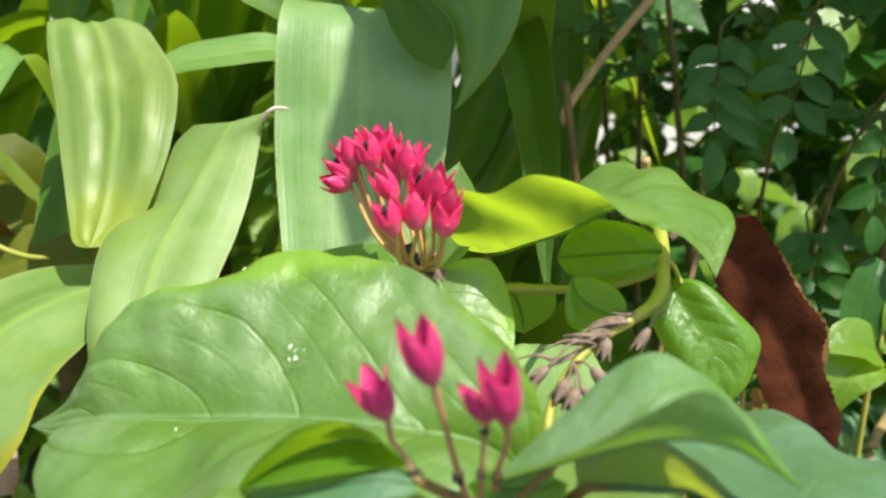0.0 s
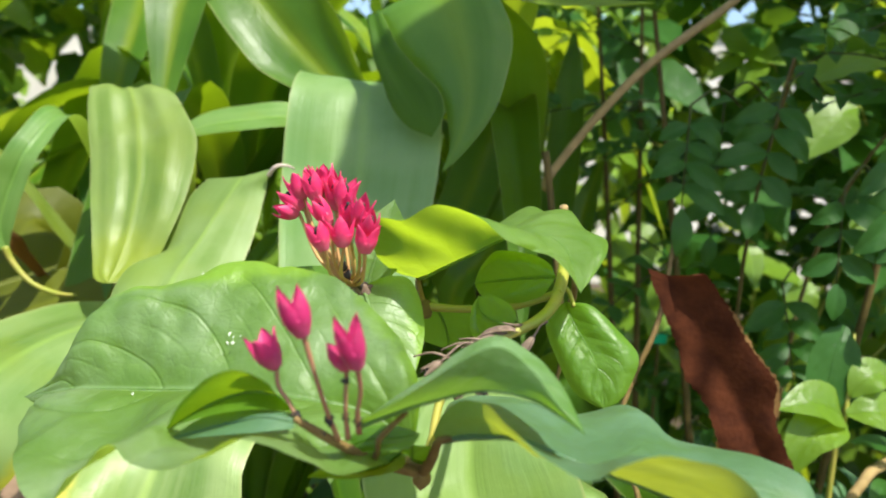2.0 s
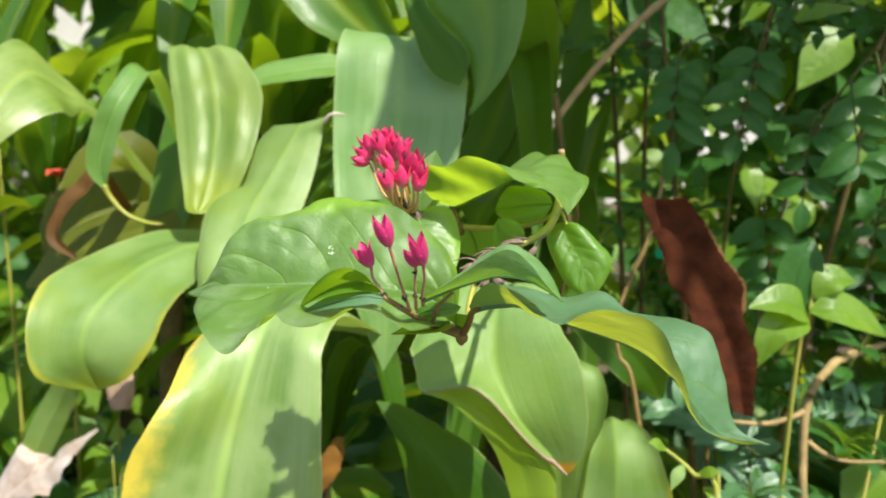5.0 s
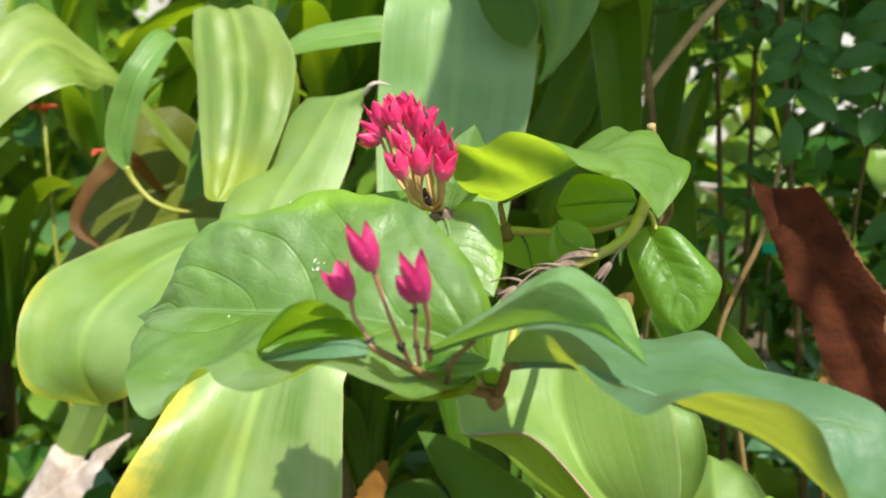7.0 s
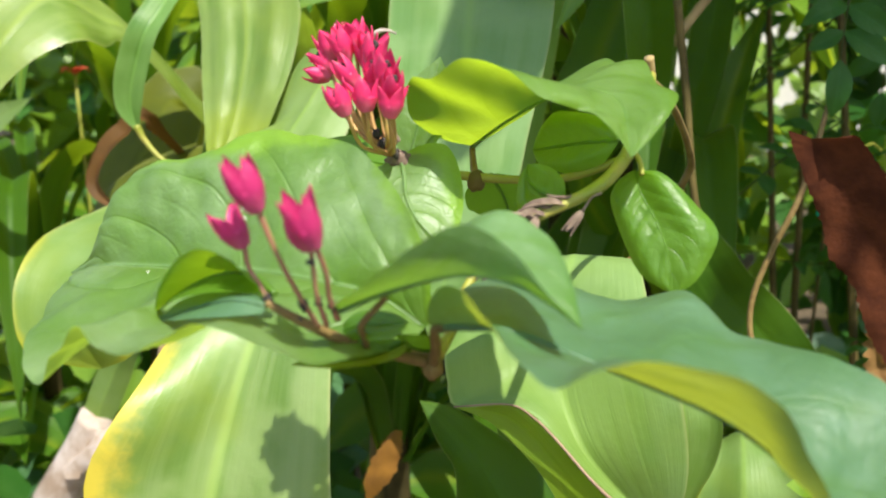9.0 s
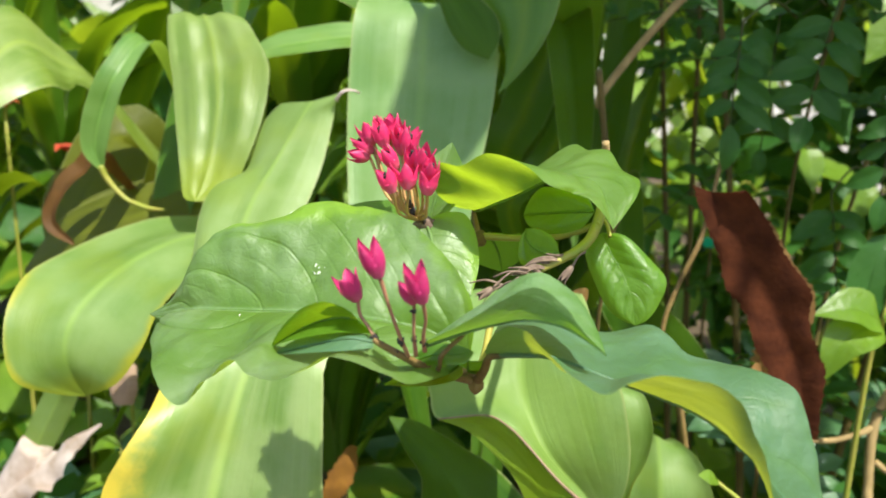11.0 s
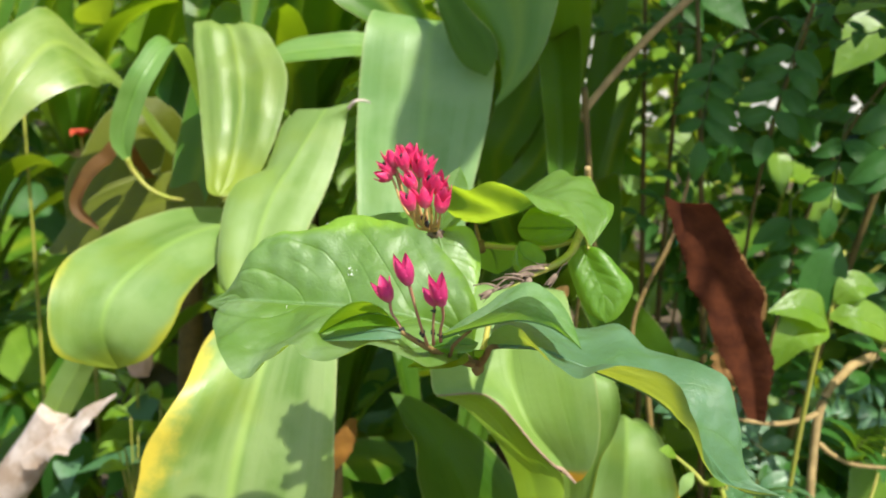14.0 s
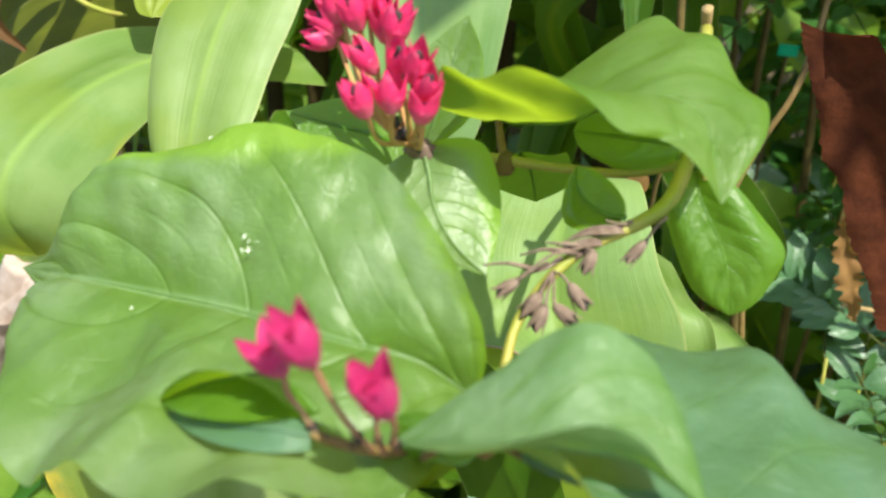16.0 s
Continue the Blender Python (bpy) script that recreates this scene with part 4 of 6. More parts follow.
# narrow-tipped leaf leaning forward
draped_leaf(big, STRAP_SOFT, [(-0.125, 0.44, 0.845), (-0.133, 0.475, 0.882), (-0.141, 0.512, 0.920), (-0.140, 0.545, 0.958), (-0.129, 0.578, 0.995), (-0.112, 0.601, 1.034)],
            [(-0.123, 0.455, 0.868), (-0.148, 0.482, 0.886), (-0.162, 0.49, 0.89), (-0.174, 0.51, 0.913), (-0.183, 0.54, 0.945), (-0.181, 0.56, 0.964), (-0.168, 0.58, 0.973), (-0.162, 0.585, 0.979), (-0.154, 0.6, 1.015), (-0.14, 0.602, 1.031)],
            [(-0.121, 0.44, 0.861), (-0.119, 0.48, 0.883), (-0.103, 0.5, 0.909), (-0.102, 0.535, 0.938), (-0.097, 0.56, 0.964), (-0.094, 0.58, 0.99), (-0.093, 0.6, 1.023), (-0.091, 0.6, 1.036), (-0.083, 0.602, 1.043)],
            label="grey-green strap leaf with a curled dry tip", bl=(0, 0.004, 0.004, 0.002, 0), br=(0, 0.004, 0.004, 0.002, 0), pleat=(0.0003, 1.5), n=64, m=14, rib=0.0)
tube(big, "leaf_tip", STRAW, [(-0.090, 0.597, 1.036), (-0.083, 0.594, 1.043), (-0.076, 0.598, 1.044), (-0.072, 0.604, 1.042)], [0.0018, 0.0014, 0.0010, 0.0006], "dry curled leaf tip")
# broad leaf drooping to the side
draped_leaf(big, STRAP_EDGED, [(-0.14, 0.66, 0.91), (-0.19, 0.585, 0.922), (-0.228, 0.535, 0.910), (-0.252, 0.485, 0.880), (-0.258, 0.468, 0.845), (-0.254, 0.484, 0.805)],
            [(-0.19, 0.70, 0.91), (-0.249, 0.620, 0.925), (-0.283, 0.588, 0.918), (-0.302, 0.540, 0.906), (-0.306, 0.490, 0.895), (-0.300, 0.458, 0.868), (-0.292, 0.452, 0.828), (-0.274, 0.470, 0.811), (-0.254, 0.484, 0.805)],
            [(-0.10, 0.62, 0.90), (-0.160, 0.555, 0.915), (-0.182, 0.510, 0.895), (-0.193, 0.490, 0.876), (-0.200, 0.478, 0.851), (-0.222, 0.478, 0.822), (-0.254, 0.484, 0.805)],
            label="broad drooping leaf with a yellow margin", bl=(0, 0.003, 0.003, 0), br=(0, 0.003, 0.003, 0), pleat=(0.0004, 1.6), n=56, m=14, rib=0.0)
# large leaf hanging below the shrub leaf
draped_leaf(big, STRAP_PALE, [(-0.07, 0.60, 0.84), (-0.085, 0.500, 0.895), (-0.092, 0.445, 0.878), (-0.106, 0.412, 0.800), (-0.112, 0.398, 0.730), (-0.115, 0.40, 0.65), (-0.12, 0.42, 0.55)],
            [(-0.02, 0.58, 0.84), (-0.035, 0.480, 0.890), (-0.038, 0.432, 0.876), (-0.036, 0.422, 0.855), (-0.033, 0.412, 0.810), (-0.030, 0.402, 0.760), (-0.05, 0.40, 0.66), (-0.12, 0.42, 0.55)],
            [(-0.12, 0.60, 0.84), (-0.135, 0.500, 0.880), (-0.145, 0.440, 0.867), (-0.136, 0.380, 0.848), (-0.140, 0.368, 0.837), (-0.146, 0.361, 0.824), (-0.155, 0.360, 0.808), (-0.161, 0.361, 0.785), (-0.165, 0.368, 0.72), (-0.12, 0.42, 0.55)],
            label="very broad hanging leaf with yellow patches along its edge", bl=(0, 0.004, 0.006, 0.004, 0), br=(0, 0.004, 0.006, 0.004, 0), ripple=(0.002, 3.0, 0.4), pleat=(0.0004, 1.5), n=64, m=16, rib=0.0)
# folded leaf with a burnt tip
draped_leaf(big, STRAP_DRY, [(0.080, 0.53, 0.87), (0.087, 0.470, 0.926), (0.089, 0.430, 0.882), (0.105, 0.402, 0.852), (0.131, 0.404, 0.823), (0.145, 0.408, 0.806)],
            [(0.112, 0.53, 0.88), (0.1205, 0.473, 0.925), (0.135, 0.425, 0.906), (0.147, 0.405, 0.894), (0.153, 0.397, 0.877), (0.157, 0.397, 0.853), (0.156, 0.400, 0.831), (0.150, 0.405, 0.813), (0.145, 0.408, 0.806)],
            [(0.045, 0.53, 0.87), (0.050, 0.470, 0.922), (0.030, 0.430, 0.886), (0.033, 0.415, 0.880), (0.037, 0.408, 0.871), (0.043, 0.403, 0.859), (0.073, 0.395, 0.868), (0.086, 0.392, 0.866), (0.098, 0.392, 0.855), (0.115, 0.396, 0.835), (0.131, 0.402, 0.819), (0.145, 0.408, 0.806)],
            label="folded strap leaf with an orange burnt tip", bl=(0, 0.001, 0.001, 0), br=(0, 0.003, 0.002, 0), n=64, m=14, rib=0.0)
# Lime colour replaces the light that would glow through this half.
draped_leaf(big, LIME_STRAP, [(0.042, 0.406, 0.858), (0.073, 0.402, 0.857), (0.098, 0.400, 0.835), (0.114, 0.405, 0.804), (0.122, 0.410, 0.767), (0.127, 0.420, 0.728)],
            [(0.042, 0.406, 0.858), (0.072, 0.400, 0.867), (0.098, 0.398, 0.854), (0.131, 0.406, 0.817), (0.138, 0.410, 0.796), (0.133, 0.412, 0.767), (0.127, 0.420, 0.728)],
            [(0.042, 0.406, 0.857), (0.062, 0.403, 0.853), (0.082, 0.401, 0.838), (0.093, 0.401, 0.825), (0.101, 0.403, 0.807), (0.109, 0.405, 0.781), (0.117, 0.410, 0.752), (0.127, 0.420, 0.728)],
            label="turned-under half of the folded leaf, lime for light let through", bl=(0, 0.002, 0.002, 0), n=48, m=8, rib=0.0)
tube(big, "leaf_margin", SHEATH, [(0.043, 0.402, 0.859), (0.073, 0.393, 0.869), (0.086, 0.390, 0.866), (0.098, 0.390, 0.856), (0.115, 0.394, 0.836), (0.129, 0.400, 0.821), (0.135, 0.403, 0.817), (0.145, 0.406, 0.807)], [0.0004, 0.0005, 0.0006, 0.0007, 0.0008, 0.0011, 0.0016, 0.0008], "pale dried rim of the folded leaf", 7)
# tall leaf at the back, half in shade
leaf(big, STRAP_SHEEN, [(-0.04, 0.78, 0.86), (-0.035, 0.74, 1.02), (-0.035, 0.715, 1.112), (-0.035, 0.672, 1.108), (-0.030, 0.640, 1.040), (-0.025, 0.605, 0.98), (-0.02, 0.57, 0.90), (-0.02, 0.55, 0.82)],
     [0.02, 0.05, 0.064, 0.066, 0.064, 0.054, 0.04, 0.0], [0.02, 0.05, 0.062, 0.062, 0.064, 0.056, 0.04, 0.0], al=(4,), ar=(4,), up=((0, -0.7, 0.7), (0, -0.5, 0.9), (0, -0.2, 1), (0, -0.6, 0.7), (0, -1, 0.2), (0, -1, 0.2), (0, -1, 0.2), (0, -1, 0.1)), label="tall hanging blue-green strap leaf", ripple=(0.003, 2.5, 0.4), pleat=(0.0004, 1.6), rib=0.0, n=56, m=14)
draped_leaf(big, STRAP_EDGED, [(0.133, 0.530, 0.861), (0.142, 0.455, 0.875), (0.150, 0.440, 0.864), (0.154, 0.438, 0.843), (0.152, 0.440, 0.815), (0.149, 0.450, 0.772), (0.149, 0.460, 0.717)],
            [(0.115, 0.530, 0.857), (0.124, 0.455, 0.868), (0.130, 0.440, 0.857), (0.134, 0.440, 0.835), (0.134, 0.445, 0.805), (0.136, 0.450, 0.770), (0.149, 0.460, 0.717)],
            [(0.148, 0.530, 0.853), (0.156, 0.460, 0.871), (0.164, 0.445, 0.872), (0.169, 0.438, 0.862), (0.171, 0.436, 0.849), (0.168, 0.438, 0.829), (0.161, 0.440, 0.809), (0.158, 0.445, 0.771), (0.149, 0.460, 0.717)],
            label="strap leaf hanging behind the folded one", bl=(0, 0.003, 0.003, 0), br=(0, 0.002, 0.002, 0), n=40, m=8, rib=0.0)
draped_leaf(big, STRAP_EDGED, [(0.178, 0.680, 0.728), (0.184, 0.600, 0.778), (0.187, 0.565, 0.770), (0.189, 0.550, 0.745), (0.191, 0.550, 0.701), (0.191, 0.560, 0.644)],
            [(0.155, 0.680, 0.718), (0.166, 0.600, 0.771), (0.161, 0.570, 0.759), (0.155, 0.560, 0.732), (0.151, 0.550, 0.695), (0.191, 0.560, 0.644)],
            [(0.194, 0.680, 0.734), (0.197, 0.600, 0.777), (0.211, 0.565, 0.782), (0.221, 0.555, 0.771), (0.228, 0.550, 0.754), (0.237, 0.550, 0.729), (0.243, 0.550, 0.694), (0.191, 0.560, 0.644)],
            label="pale green strap leaf low in the clump", bl=(0, 0.003, 0.003, 0), br=(0, 0.003, 0.003, 0), n=44, m=10, rib=0.0)

leaf(big, STRAP, [(-0.06, 0.86, 1.00), (-0.085, 0.80, 1.075), (-0.12, 0.755, 1.090), (-0.165, 0.740, 1.085), (-0.21, 0.735, 1.075), (-0.26, 0.74, 1.05)],
     [0.012, 0.018, 0.022, 0.022, 0.018, 0.0], [0.012, 0.018, 0.022, 0.022, 0.018, 0.0], al=(8,), ar=(8,), up=((0, -0.6, 0.8),), label="grey-green leaf lying across behind the others", rib=0.0)
# Out-of-view shadow caster, its widths set to shade the tall leaf in part.
overhead = thing("shadow_branch", (1.25, 0.95, 0.0), "unseen branch added to carry a shadow-casting leaf", "branch")
tube(overhead, "stem", BARK_DARK, [(1.25, 0.95, 0.0), (1.20, 0.92, 1.0), (1.00, 0.85, 1.85), (0.70, 0.74, 2.02), (0.47, 0.66, 1.90), (0.414, 0.590, 1.780)], [0.020, 0.018, 0.014, 0.009, 0.005, 0.003], "", 9)
leaf(overhead, LIME_STRAP, [(0.414, 0.590, 1.780), (0.399, 0.560, 1.795), (0.359, 0.400, 1.837), (0.334, 0.290, 1.812), (0.319, 0.210, 1.747)],
     [0.02, 0.045, 0.050, 0.046, 0.026, 0.034, 0.072, 0.050, 0.040, 0.002], [0.02, 0.045, 0.050, 0.046, 0.024, 0.034, 0.072, 0.050, 0.040, 0.002], al=(4,), ar=(4,), ripple=(0.008, 2.4, 0.6), label="added leaf out of view, shaped to cast a wavy shadow", rib=0.0)
draped_leaf(big, STRAP_SHADED, [(0.085, 0.505, 0.66), (0.070, 0.492, 0.705), (0.055, 0.487, 0.745), (0.030, 0.490, 0.782), (0.008, 0.496, 0.800), (-0.014, 0.500, 0.812)],
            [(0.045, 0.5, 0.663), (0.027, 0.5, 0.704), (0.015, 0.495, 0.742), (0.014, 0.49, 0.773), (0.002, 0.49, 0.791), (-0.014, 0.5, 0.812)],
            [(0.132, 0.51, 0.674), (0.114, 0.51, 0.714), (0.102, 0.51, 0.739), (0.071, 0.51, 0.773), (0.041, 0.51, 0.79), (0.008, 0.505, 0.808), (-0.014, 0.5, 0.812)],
            label="leaf low in the clump, coloured dark for shade", bl=(0, 0.003, 0.003, 0), br=(0, 0.003, 0.003, 0), n=48, m=10, rib=0.0)
draped_leaf(big, WITHERED_SHADED, [(-0.082, 0.620, 0.724), (-0.083, 0.610, 0.714), (-0.086, 0.605, 0.700), (-0.091, 0.600, 0.686), (-0.099, 0.600, 0.664)],
            [(-0.076, 0.620, 0.724), (-0.072, 0.610, 0.715), (-0.073, 0.605, 0.702), (-0.079, 0.600, 0.688), (-0.099, 0.600, 0.664)],
            [(-0.086, 0.620, 0.721), (-0.093, 0.610, 0.709), (-0.099, 0.605, 0.697), (-0.102, 0.600, 0.683), (-0.099, 0.600, 0.664)],
            label="withered orange leaf, darkened as if in shade", crumple=0.002, fray=(0.0012, 6), n=36, m=6, rib=0.0)
leaf(big, LIME_STRAP, [(0.06, 1.0, 1.10), (0.07, 0.88, 1.24), (0.086, 0.760, 1.213), (0.123, 0.700, 1.190), (0.156, 0.670, 1.182), (0.190, 0.650, 1.181)], [0.015, 0.030, 0.036, 0.034, 0.024, 0.003], [0.015, 0.030, 0.036, 0.034, 0.024, 0.003], al=(6,), ar=(6,), up=((0, -0.6, 0.8), (0, -0.4, 0.9), (0, -0.3, 1)), label="yellow-green strap leaf lit through from above", rib=0.0)
leaf(big, TAN, [(0.112, 0.476, 0.917), (0.117, 0.475, 0.921), (0.121, 0.473, 0.925), (0.124, 0.472, 0.929)], [0.004, 0.006, 0.005, 0.001], [0.004, 0.006, 0.005, 0.001], al=(-15,), ar=(-15,), up=((0, -0.8, 0.6),), label="burnt corner of the folded leaf", rib=0.0, n=16, m=4)
# leaves hanging from above, beside the tall one
draped_leaf(big, STRAP_GLOSS, [(0.07, 0.90, 1.00), (0.062, 0.80, 1.15), (0.028, 0.700, 1.197), (0.039, 0.665, 1.163), (0.051, 0.650, 1.123), (0.052, 0.640, 1.084), (0.036, 0.635, 1.044)],
            [(0.10, 0.90, 1.00), (0.110, 0.80, 1.15), (0.070, 0.700, 1.192), (0.082, 0.665, 1.164), (0.084, 0.660, 1.142), (0.081, 0.650, 1.121), (0.077, 0.645, 1.102), (0.066, 0.640, 1.079), (0.050, 0.637, 1.058), (0.036, 0.635, 1.044)],
            [(0.04, 0.90, 1.00), (0.010, 0.80, 1.15), (-0.031, 0.700, 1.179), (-0.017, 0.675, 1.155), (-0.003, 0.665, 1.136), (0.013, 0.660, 1.123), (0.030, 0.650, 1.107), (0.038, 0.645, 1.084), (0.041, 0.640, 1.064), (0.036, 0.635, 1.044)],
            label="glossy bluish strap leaf with a sunlit patch", bl=(0, 0.004, 0.004, 0), br=(0, 0.004, 0.004, 0), n=56, m=12, rib=0.0)
draped_leaf(big, STRAP_SHADED, [(0.0, 0.82, 1.02), (-0.035, 0.700, 1.170), (-0.018, 0.650, 1.138), (0.001, 0.638, 1.111), (0.019, 0.632, 1.087), (0.028, 0.630, 1.072)],
            [(0.01, 0.82, 1.02), (-0.030, 0.700, 1.171), (-0.006, 0.650, 1.143), (0.014, 0.640, 1.123), (0.032, 0.635, 1.107), (0.036, 0.632, 1.088), (0.028, 0.630, 1.072)],
            [(-0.01, 0.82, 1.02), (-0.040, 0.700, 1.167), (-0.026, 0.650, 1.135), (-0.016, 0.640, 1.116), (-0.007, 0.635, 1.096), (0.008, 0.632, 1.079), (0.028, 0.630, 1.072)],
            label="curled strap leaf overlapping its neighbour, coloured dark for shade", bl=(0, 0.002, 0.002, 0), br=(0, 0.002, 0.002, 0), n=40, m=8, rib=0.0)
draped_leaf(big, STRAP_BACKLIT, [(-0.229, 0.820, 1.265), (-0.182, 0.800, 1.214), (-0.141, 0.790, 1.171), (-0.103, 0.780, 1.136), (-0.070, 0.770, 1.107), (-0.048, 0.770, 1.074)],
            [(-0.164, 0.800, 1.260), (-0.102, 0.770, 1.205), (-0.081, 0.765, 1.174), (-0.070, 0.765, 1.149), (-0.059, 0.765, 1.127), (-0.048, 0.765, 1.102), (-0.048, 0.770, 1.074)],
            [(-0.271, 0.800, 1.260), (-0.218, 0.770, 1.196), (-0.189, 0.765, 1.161), (-0.164, 0.765, 1.136), (-0.131, 0.765, 1.119), (-0.089, 0.765, 1.101), (-0.048, 0.770, 1.074)],
            label="broad strap leaf coloured dark with a yellow rib, as if backlit", bl=(0, -0.004, -0.004, 0), br=(0, -0.004, -0.004, 0), n=44, m=10, rib=0.0)

left = thing("broad_leaf_plant", (-0.42, 0.92, 0.0), "strap-leaved plant with curling leaf tips", "plant", "strap-leaved plants")
tube(left, "cane", BARK_DARK, [(-0.42, 0.92, 0.0), (-0.42, 0.92, 0.45), (-0.40, 0.90, 0.86)], [0.020, 0.018, 0.016], "brown ringed cane", 12)
draped_leaf(left, STRAP_TIP, [(-0.37, 0.87, 0.90), (-0.395, 0.730, 1.033), (-0.406, 0.690, 1.055), (-0.414, 0.640, 1.075), (-0.415, 0.590, 1.045), (-0.423, 0.565, 1.005), (-0.442, 0.550, 0.964)],
            [(-0.36, 0.85, 0.89), (-0.387, 0.710, 1.025), (-0.386, 0.670, 1.031), (-0.370, 0.620, 1.035), (-0.385, 0.590, 1.023), (-0.402, 0.570, 1.004), (-0.417, 0.555, 0.979), (-0.442, 0.550, 0.964)],
            [(-0.38, 0.89, 0.91), (-0.421, 0.750, 1.038), (-0.440, 0.710, 1.081), (-0.444, 0.670, 1.108), (-0.448, 0.630, 1.093), (-0.456, 0.600, 1.071), (-0.464, 0.575, 1.035), (-0.463, 0.555, 0.995), (-0.442, 0.550, 0.964)],
            label="arching strap leaf with a bright sheen", bl=(0, 0.003, 0.003, 0), br=(0, 0.004, 0.004, 0), ripple=(0.002, 3.0, 0.2), n=52, m=12, rib=0.0)
leaf(left, STRAP, [(-0.33, 0.80, 0.98), (-0.315, 0.70, 1.075), (-0.318, 0.648, 1.052), (-0.332, 0.640, 1.015), (-0.341, 0.640, 0.982), (-0.338, 0.643, 0.960)],
     [0.010, 0.014, 0.013, 0.013, 0.012, 0.003], [0.010, 0.014, 0.014, 0.016, 0.013, 0.003], al=(25,), ar=(25,), up=((0.3, -0.6, 0.8), (0.2, -0.6, 0.8), (0.4, -1, 0.3), (0.5, -1, 0.1), (0.5, -1, 0), (0.5, -1, 0)), label="narrow grey-green leaf twisting to a thread", rib=0.0)
tube(left, "leaf_tip", STEM_GREEN, [(-0.339, 0.643, 0.963), (-0.334, 0.646, 0.950), (-0.318, 0.648, 0.933), (-0.297, 0.650, 0.925), (-0.277, 0.650, 0.924)], [0.0035, 0.0028, 0.0022, 0.0022, 0.0012], "thread-like twisted leaf end")
leaf(left, OLIVE_SHADED, [(-0.38, 0.90, 0.82), (-0.309, 0.780, 0.921), (-0.336, 0.740, 0.908), (-0.383, 0.720, 0.890), (-0.429, 0.710, 0.871), (-0.476, 0.700, 0.835)],
     [0.02, 0.034, 0.044, 0.048, 0.040, 0.004], [0.02, 0.034, 0.044, 0.048, 0.040, 0.004], al=(-5,), ar=(-5,), up=((0, -0.7, 0.7),), label="olive strap leaf, darkened as if in shade", rib=0.0)
leaf(left, OLIVE_SHADED, [(-0.37, 0.92, 0.84), (-0.433, 0.840, 0.969), (-0.438, 0.780, 0.928), (-0.451, 0.750, 0.883), (-0.474, 0.740, 0.833)],
     [0.02, 0.040, 0.050, 0.050, 0.040, 0.004], [0.02, 0.040, 0.050, 0.050, 0.040, 0.004], al=(-5,), ar=(-5,), up=((0.1, -0.9, 0.4),), label="broad hanging olive leaf, darkened as if in shade", rib=0.0)
leaf(left, TAN_SHADED, [(-0.38, 0.90, 0.80), (-0.377, 0.720, 0.954), (-0.394, 0.690, 0.949), (-0.410, 0.675, 0.925), (-0.415, 0.670, 0.897), (-0.388, 0.665, 0.879)],
     [0.005, 0.009, 0.011, 0.010, 0.008, 0.002], [0.005, 0.009, 0.011, 0.010, 0.008, 0.002], al=(30,), ar=(30,), up=((0, -0.9, 0.4),), label="dried tan leaf bending over, darkened as if in shadow", rib=0.0)
draped_leaf(left, STRAP_SOFT, [(-1.321, 0.860, 0.734), (-1.031, 0.800, 0.840), (-0.814, 0.770, 0.893), (-0.674, 0.750, 0.931), (-0.586, 0.740, 0.961), (-0.549, 0.735, 0.976)],
            [(-1.298, 0.840, 0.679), (-1.027, 0.790, 0.780), (-0.875, 0.765, 0.839), (-0.727, 0.745, 0.875), (-0.612, 0.735, 0.930), (-0.549, 0.735, 0.976)],
            [(-1.341, 0.880, 0.800), (-1.034, 0.810, 0.908), (-0.880, 0.780, 0.943), (-0.758, 0.760, 0.960), (-0.660, 0.750, 0.963), (-0.549, 0.735, 0.976)],
            label="pale strap leaf with a pointed end", bl=(0, 0.003, 0.003, 0), br=(0, 0.003, 0.003, 0), n=36, m=8, rib=0.0)
# the same kind of plant further back, each with a fan of arching leaves
CLEARINGS = ((0.093, -0.653, 1.043, 0.111, 0.050), (0.120, -0.224, 1.048, 0.197, 0.032), (0.168, 0.150, 1.090, -0.039, 0.014), (0.158, 0.077, 1.080, -0.104, 0.010), (0.145, 0.173, 1.048, 0.192, 0.014), (0.135, 0.020, 1.046, 0.164, 0.016), (0.059, -0.626, 1.100, 0.036, 0.030))


def in_clearing(p):
    """Whether a place lies in one of the straight thin gaps through the leaves."""
    return any(math.hypot(p[0] - a - b * p[1], p[2] - c - d * p[1]) < r * p[1] for a, b, c, d, r in CLEARINGS)


